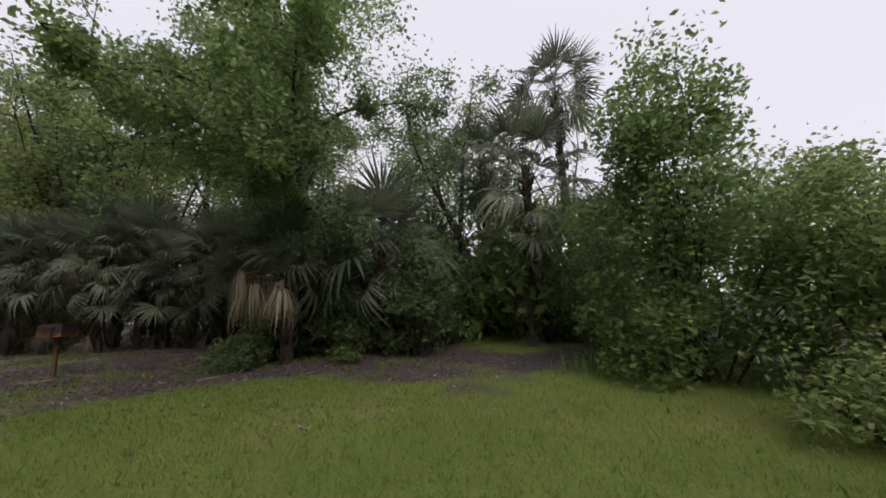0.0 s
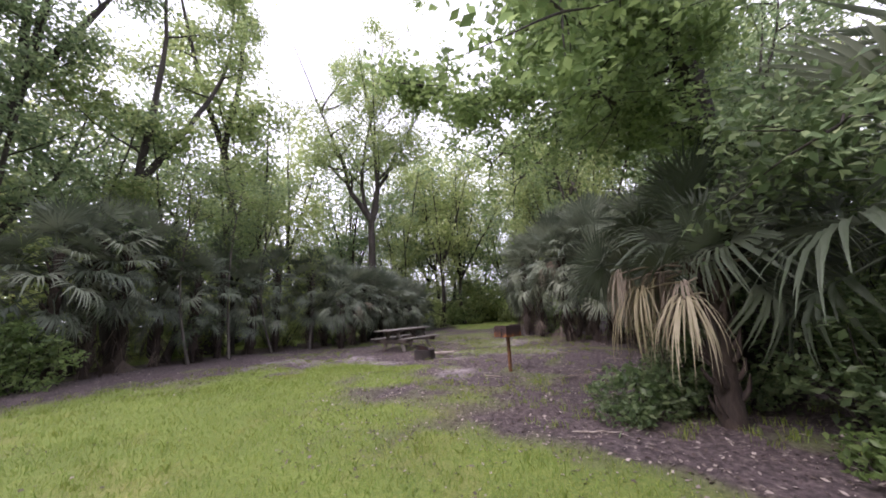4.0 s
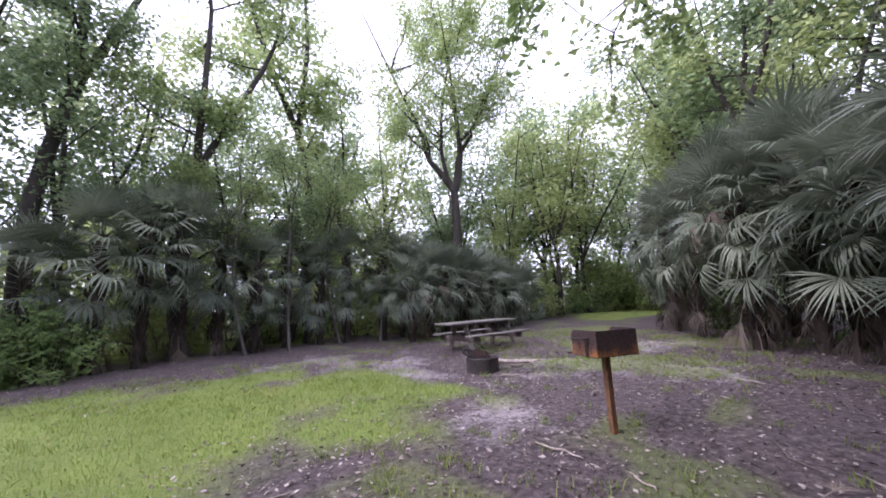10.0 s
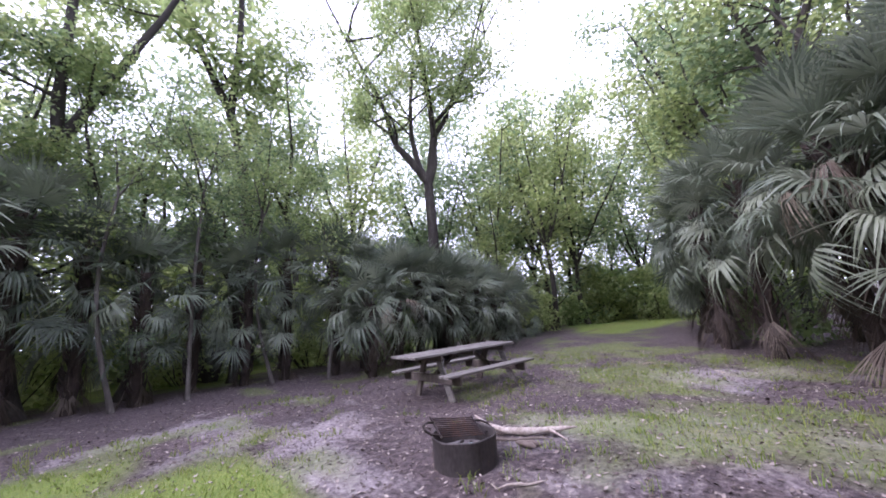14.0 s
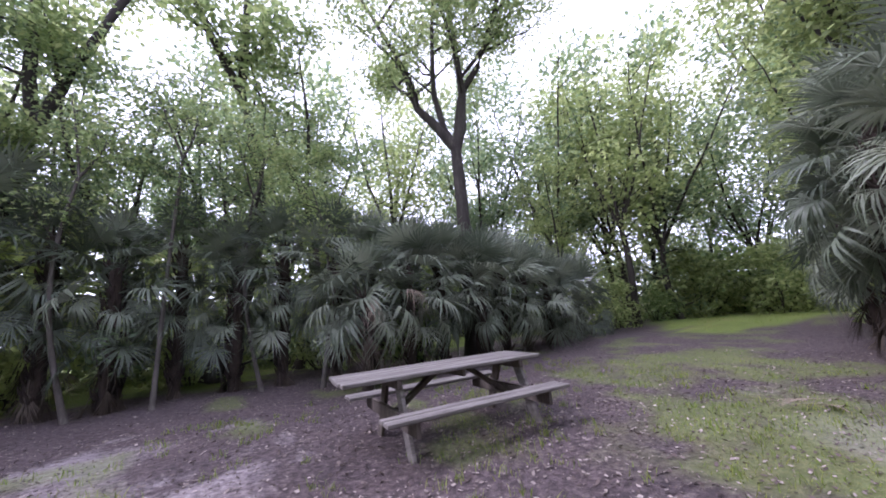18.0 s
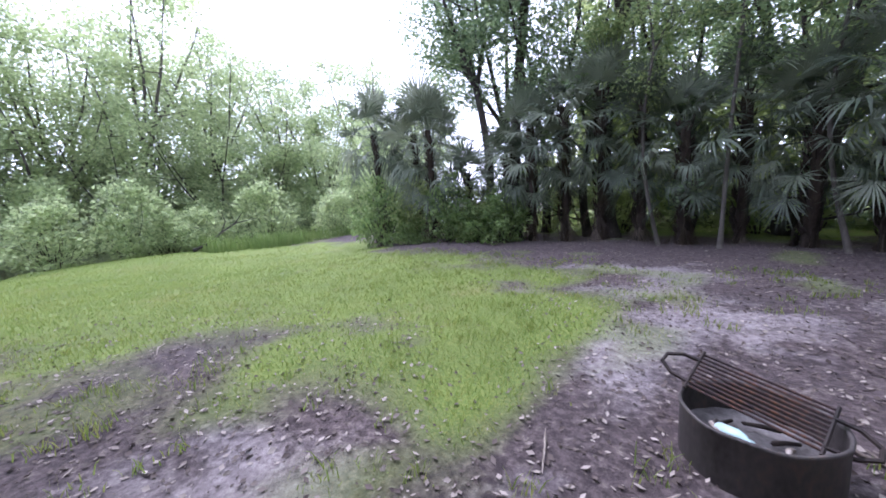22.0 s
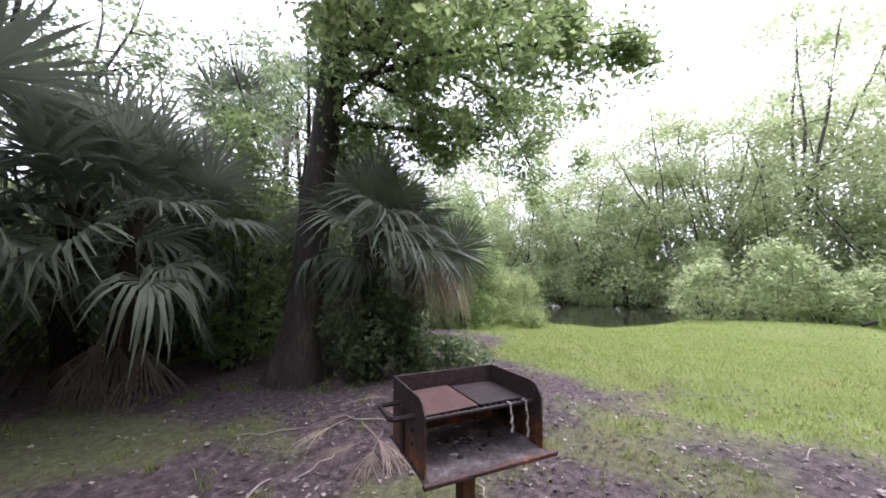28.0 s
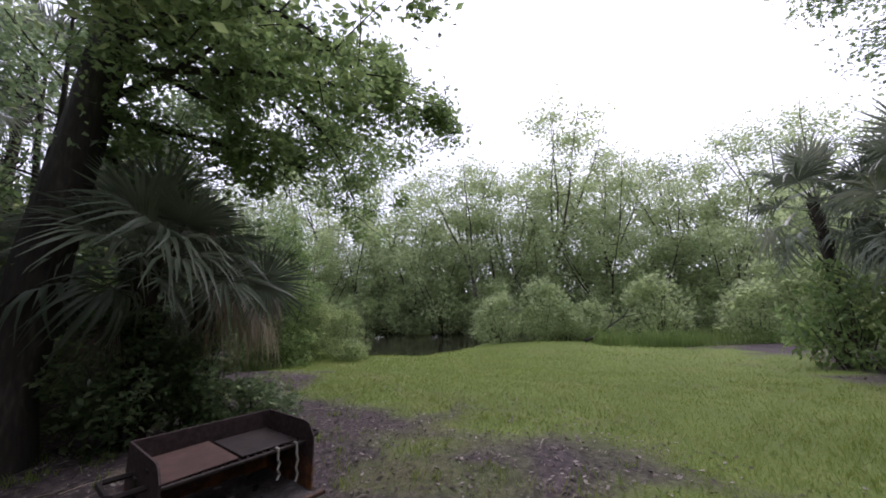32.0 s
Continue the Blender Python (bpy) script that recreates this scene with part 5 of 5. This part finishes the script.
for n in range(44):
    rng = np.random.default_rng(n + 900)
    y = -40 + n * 1.65 + rng.uniform(-0.6, 0.6)
    depth = n % 3
    again(river_kind + ((2, 0, 1)[depth] if n % 7 else 1), -30.4 - 3.2 * depth - rng.uniform(0, 2.0), y, rng.uniform(0.92, 1.3), n * 131.0)

again(river_kind + 1, -33.0, 1.4, 1.22, 40.0, "tall pale tree rising above the far river bank")
for n in range(9):         # taller wood behind the far bank
    again(near_kinds + n % 2, -43.0 - (n * 5 % 7) * 0.7, -42 + n * 8.3, 1.0 + 0.08 * (n % 4), n * 57.0, "pale tree behind the far river bank")

# shrubs
bush_thing(on_land(-11.8, -10.4), "tall fresh green maple thicket at the lawn's edge", 1.5, 4.9, M_LEAF_FRESH, 26000, 0.095, 601, "shrubs of the clearing", 18)
bush_thing(on_land(-10.2, -12.2), "dark leafy thicket in the shade", 1.3, 3.6, M_LEAF, 6000, 0.11, 602, "shrubs of the clearing", 12)
bush_thing(on_land(-13.6, -10.4), "tangled yellow-green shrub at the lawn's edge", 1.2, 2.9, M_LEAF_WARM, 13000, 0.075, 603, "shrubs of the clearing", 14)
bush_thing(on_land(-14.9, -9.6), "tangled yellow-green shrub at the lawn's edge", 1.2, 2.0, M_LEAF_WARM, 7000, 0.07, 604, "shrubs of the clearing", 14)
bush_thing(on_land(-13.2, -12.6), "tall yellow-green shrub behind the lawn's edge", 1.6, 3.6, M_LEAF_WARM, 15000, 0.085, 614, "shrubs of the clearing", 16)
bush_thing(on_land(-15.2, -12.2), "tall yellow-green shrub behind the lawn's edge", 1.6, 3.0, M_LEAF_WARM, 13000, 0.085, 615, "shrubs of the clearing", 16)
bush_thing(on_land(-13.3, -8.6), "low weedy growth in the grass", 0.8, 0.7, M_LEAF_WARM, 2500, 0.07, 605, "shrubs of the clearing", 12)
bush_thing(on_land(-6.1, -8.6), "dark leafy undergrowth at the foot of the big tree", 0.9, 1.4, M_LEAF, 4000, 0.09, 606, "shrubs of the clearing", 12)
bush_thing(on_land(-5.15, -7.65), "dark leafy undergrowth below the young palm", 0.7, 1.6, M_LEAF, 4600, 0.085, 616, "shrubs of the clearing", 10)
bush_thing(on_land(-5.5, -7.2), "dark leafy undergrowth below the young palm", 0.45, 1.25, M_LEAF, 2600, 0.08, 617, "shrubs of the clearing", 9)
bush_thing(on_land(-7.6, -9.3), "dark leafy undergrowth under the palms", 0.9, 2.6, M_LEAF, 4500, 0.10, 607, "shrubs of the clearing", 12)
bush_thing(on_land(-7.0, -8.05), "small yellow-green seedling bush beside the fronds", 0.35, 0.35, M_LEAF_FRESH, 500, 0.07, 608, "shrubs of the clearing", 7)
bush_thing(on_land(-5.9, -6.6), "low green undergrowth below the young palm", 0.55, 0.6, M_LEAF, 1500, 0.08, 609, "shrubs of the clearing", 9)
bush_thing(on_land(-4.2, -9.7), "fresh green leafy sapling growth beside the big tree", 0.9, 4.6, M_LEAF_FRESH, 4000, 0.11, 613, "shrubs of the clearing", 12)
SHRUB = [bush_thing(on_land(-6.9, 5.3), "leafy green shrub under the palm row", 1.0, 1.5, M_LEAF_FRESH, 1600, 0.13, 610, "shrubs under the palms", 12),
         bush_thing(on_land(-8.9, 6.6), "dense yellow-green shrub beside the palms", 1.2, 2.2, M_LEAF_LIGHT, 1800, 0.16, 611, "shrubs under the palms", 12),
         bush_thing(on_land(-20.0, -3.7), "pale rounded willow shrub on the river bank", 1.5, 2.6, M_LEAF_PALE, 2400, 0.18, 612, "river bank shrubs", 16)]


def shrub(k, x, y, s, turn, high=1.0):
    return copy_thing(SHRUB[k], on_land(x, y, Matrix.Rotation(radians(turn), 4, "Z") @ Matrix.Diagonal((s, s, s * high, 1)), 0.02))


for n, (k, x, y, s, high) in enumerate([(0, -8.0, 5.3, 0.8, 1.2), (0, -11.8, 4.8, 1.2, 1.5), (0, -10.2, 5.0, 0.8, 0.8), (0, -9.0, 5.5, 1.0, 1.6), (1, -10.9, 5.6, 0.9, 1.3), (0, -7.2, 5.9, 0.8, 1.7), (1, -7.9, 6.0, 0.8, 0.8), (1, -10.8, 7.2, 0.9, 0.8),
                                     (1, 13.5, 6.2, 1.2, 1.0), (1, 16.0, 6.0, 1.2, 1.0), (0, 19.5, 5.6, 1.3, 1.0), (1, 22.5, 4.8, 1.6, 1.3), (1, 36.0, 7.0, 2.0, 1.3), (1, 38.0, -2.0, 2.0, 1.4), (1, 31.0, -3.4, 1.8, 1.3), (1, 40.0, 3.0, 2.2, 1.3), (1, 15.8, -2.8, 1.1, 1.0), (1, 19.0, -2.4, 1.2, 1.0), (1, 24.0, -2.0, 1.5, 1.0), (1, 27.0, 4.5, 1.5, 1.0), (1, 32.0, 2.0, 1.8, 1.2),
                                     (0, 4.0, 5.6, 1.2, 1.6), (1, 2.4, 8.2, 1.2, 1.2), (1, -1.0, 9.2, 1.2, 1.0), (1, 5.2, 8.4, 1.2, 1.3), (1, -4.6, 9.2, 1.2, 1.2), (1, -7.4, 9.4, 1.2, 1.3),
                                     (0, 8.5, -4.4, 1.2, 1.3), (0, 6.0, -7.6, 1.3, 1.6), (0, 2.8, -8.4, 1.3, 1.6), (0, -0.3, -10.6, 1.3, 1.4), (0, -4.6, -10.2, 1.0, 1.3), (0, -7.0, -10.8, 1.1, 1.6), (0, -5.2, -13.4, 1.4, 1.6), (0, -2.5, -15.0, 1.2, 1.0), (0, -8.8, -13.6, 1.4, 1.8),
                                     (2, -20.3, -1.5, 1.05, 1.25), (2, -19.8, -0.3, 0.8, 1.0), (2, -20.3, 1.2, 0.9, 0.9), (2, -20.6, 4.2, 1.2, 1.1), (2, -19.0, 7.4, 1.1, 0.9), (2, -20.5, 9.5, 1.4, 1.2), (2, -13.4, 7.6, 0.9, 0.8), (2, -21.0, 12.0, 1.8, 1.6),
                                     (0, -9.6, -14.6, 1.1, 1.0), (1, -15.6, -12.6, 1.2, 0.8), (2, -19.0, -16.0, 1.5, 1.6)]):
    shrub(k, x, y, s, n * 53.0, high)
for n in range(30):
    rng = np.random.default_rng(n + 1500)
    shrub(2, -28.9 - rng.uniform(0, 1.6), -36 + n * 2.0 + rng.uniform(-0.6, 0.6), rng.uniform(0.8, 1.5), n * 71.0, rng.uniform(0.7, 1.3))

for n in range(22):           # a second, taller row behind the far bank
    rng = np.random.default_rng(n + 1600)
    shrub(2, -33.5 - rng.uniform(0, 2.5), -40 + n * 2.9 + rng.uniform(-0.6, 0.6), rng.uniform(1.8, 2.5), n * 37.0, rng.uniform(0.9, 1.3))

for n in range(68):           # thick undergrowth of the wood, all round the clearing
    rng = np.random.default_rng(n + 1700)
    if n < 5:
        continue
    if n < 22:
        x, y = -15 + n * 1.7, 13.0 + rng.uniform(-1, 3) + 0.25 * max(0, n - 12)
    elif n >= 58:
        x, y = -8.5 + (n - 58) * 1.35, -13.2 - rng.uniform(0, 1.6) + 0.12 * (n - 58)
    elif n < 40:
        x, y = 24 + rng.uniform(0, 16), -7 + (n - 22) * 1.2
    else:
        x, y = -11 + (n - 40) * 1.5, -17 - rng.uniform(0, 4) + 0.35 * max(0, n - 46)
    s = rng.uniform(1.3, 2.1) * (1.4 if 22 <= n < 40 or n < 22 else 1.0)
    tagged(shrub((1, 0, 1)[n % 3], x, y, s, n * 61.0, rng.uniform(0.8, 1.2)), label="thick green undergrowth among the trees", category="shrub", group="undergrowth of the wood")

# dead branch over the river bank
branch("dead_branch", on_land(-18.6, 0.2), [(0, 0, 0.1), (-0.2, 0.6, 0.3), (-0.3, 1.2, 0.75), (-0.35, 1.8, 1.1), (-0.4, 2.2, 1.6)], [0.06, 0.05, 0.04, 0.03, 0.01],
       [([(-0.3, 1.2, 0.75), (-0.3, 1.4, 1.2), (-0.3, 1.3, 1.6)], 0.03), ([(-0.35, 1.8, 1.1), (-0.3, 2.3, 1.2), (-0.3, 2.8, 1.3)], 0.025), ([(-0.2, 0.6, 0.3), (-0.4, 1.0, 0.35), (-0.5, 1.6, 0.55)], 0.03)],
       M_BARK, "bare dead branch slanting up from the river bank", "branch")

# ---------------------------------------------------------------- grass, litter and reeds


def scatter(n, lo, hi, keep, seed):
    rng = np.random.default_rng(seed)
    x, y = rng.uniform(lo[0], hi[0], n), rng.uniform(lo[1], hi[1], n)
    ok = rng.random(n) < keep(x, y)
    return x[ok], y[ok], rng


def blades(name, x, y, rng, height, width, material, label, lean=0.45):
    n = len(x)
    z = land(x, y) + (plan_noise(x, y, 6.1) - 0.5) * 0.025 - 0.004
    root = np.stack([x, y, z], 1)
    a, b = rng.uniform(0, 2 * np.pi, n), rng.uniform(0, 2 * np.pi, n)
    h = height * rng.uniform(0.45, 1.35, n)
    side = np.stack([np.cos(a), np.sin(a), 0 * a], 1) * (width * rng.uniform(0.7, 1.3, n))[:, None]
    off = np.stack([np.cos(b), np.sin(b), 0 * b], 1) * (h * lean * rng.uniform(0.2, 1.6, n))[:, None]
    mid = root + off * 0.35 + np.stack([0 * h, 0 * h, h * 0.6], 1)
    tip = root + off + np.stack([0 * h, 0 * h, h * 0.95], 1)
    vs = np.stack([root - side, root + side, mid + side * 0.7, mid - side * 0.7, tip], 1).reshape(-1, 3)
    k = np.arange(n)[:, None] * 5
    fs = np.concatenate([k + np.array([[0, 1, 2]]), k + np.array([[0, 2, 3]]), k + np.array([[3, 2, 4]])], 1).reshape(-1, 3)
    ob = new(name, data_of(name, vs, fs, material))
    return tagged(ob, label, "grass", "", "stuff")


def near_path(x, y):
    """Turf is thickest along the walk and thins with distance from it."""
    d = np.minimum.reduce([np.hypot((x + 11) / 1.2, y + 5), np.hypot(x + 7.5, y + 4), np.hypot(x + 4, y + 2), np.hypot(x - 1, y + 2.5)])
    return np.clip(1.25 - d / 7.0, 0.2, 1)


gx, gy, g_rng = scatter(600000, (-19, -13), (9, 7), lambda x, y: np.clip((lawn_at(x, y) - 0.16) * 2.0, 0, 1) * near_path(x, y), 71)
blades("grass", gx, gy, g_rng, 0.052, 0.0030, M_GRASS, "short yellow-green lawn grass", 0.8)
c_rng = np.random.default_rng(76)         # single tufts that grow through the litter
cx, cy = c_rng.uniform(-9, 6, 2600), c_rng.uniform(-9, 3.5, 2600)
ok = c_rng.random(2600) < np.clip(plan_noise(cx, cy, 0.8) * 1.5 - 0.3, 0.05, 0.8)
cx, cy = np.repeat(cx[ok], 16), np.repeat(cy[ok], 16)
blades("grass_tufts", cx + c_rng.normal(0, 0.05, len(cx)), cy + c_rng.normal(0, 0.05, len(cx)), c_rng, 0.085, 0.0035, M_GRASS, "small fresh grass tufts growing through the leaf litter", 0.6)
gx, gy, g_rng = scatter(60000, (-32, -24), (40, 26), lambda x, y: np.clip((lawn_at(x, y) - 0.4) * 2, 0, 1) * (np.hypot(x + 4, y + 3) > 9) * (land(x, y) > -0.42), 72)
blades("far_grass", gx, gy, g_rng, 0.07, 0.010, M_GRASS, "rough grass beyond the clearing")
gx, gy, g_rng = scatter(9000, (-21.0, 0.5), (-17.6, 9.5), lambda x, y: np.clip(plan_noise(x, y, 0.8) * 1.6 - 0.3, 0, 1), 73)
blades("reeds", gx, gy, g_rng, 0.65, 0.012, M_REED, "tall fresh green reeds on the river bank", 0.3)
gx, gy, g_rng = scatter(9000, (-15, -12.2), (-10.4, -8.8), lambda x, y: np.clip(-inside(x, y, LAWN) * 0.6 + 0.25, 0, 0.7), 74)
blades("tall_weeds", gx, gy, g_rng, 0.35, 0.006, M_REED, "tall weeds at the edge of the lawn", 0.5)


def litter():
    x, y, rng = scatter(100000, (-10, -12), (9, 7), lambda x, y: np.clip(1.05 - lawn_at(x, y) * 1.1, 0.03, 1) * near_path(x, y), 75)
    z = land(x, y) + (plan_noise(x, y, 6.1) - 0.5) * 0.025 + 0.006
    n = len(x)
    a = rng.uniform(0, 2 * np.pi, n)
    s = (0.008 + 0.022 * rng.random(n) ** 1.6)[:, None]
    way = np.stack([np.cos(a), np.sin(a), rng.normal(0, 0.25, n)], 1) * s
    side = np.stack([-np.sin(a), np.cos(a), rng.normal(0, 0.35, n)], 1) * s * 0.55
    c = np.stack([x, y, z + 0.006], 1)
    keel = np.array([0, 0, -0.006])
    vs = np.stack([c - way, c + side, c + way, c - side, c + keel], 1).reshape(-1, 3)
    k = np.arange(n)[:, None] * 5
    fs = np.concatenate([k + np.array([[0, 1, 4]]), k + np.array([[1, 2, 4]]), k + np.array([[2, 3, 4]]), k + np.array([[3, 0, 4]])], 1).reshape(-1, 3)
    tagged(new("leaf_litter", data_of("leaf_litter", vs, fs, M_LITTER)), "dry brown fallen leaves scattered on the soil", "leaves", "", "stuff")


litter()
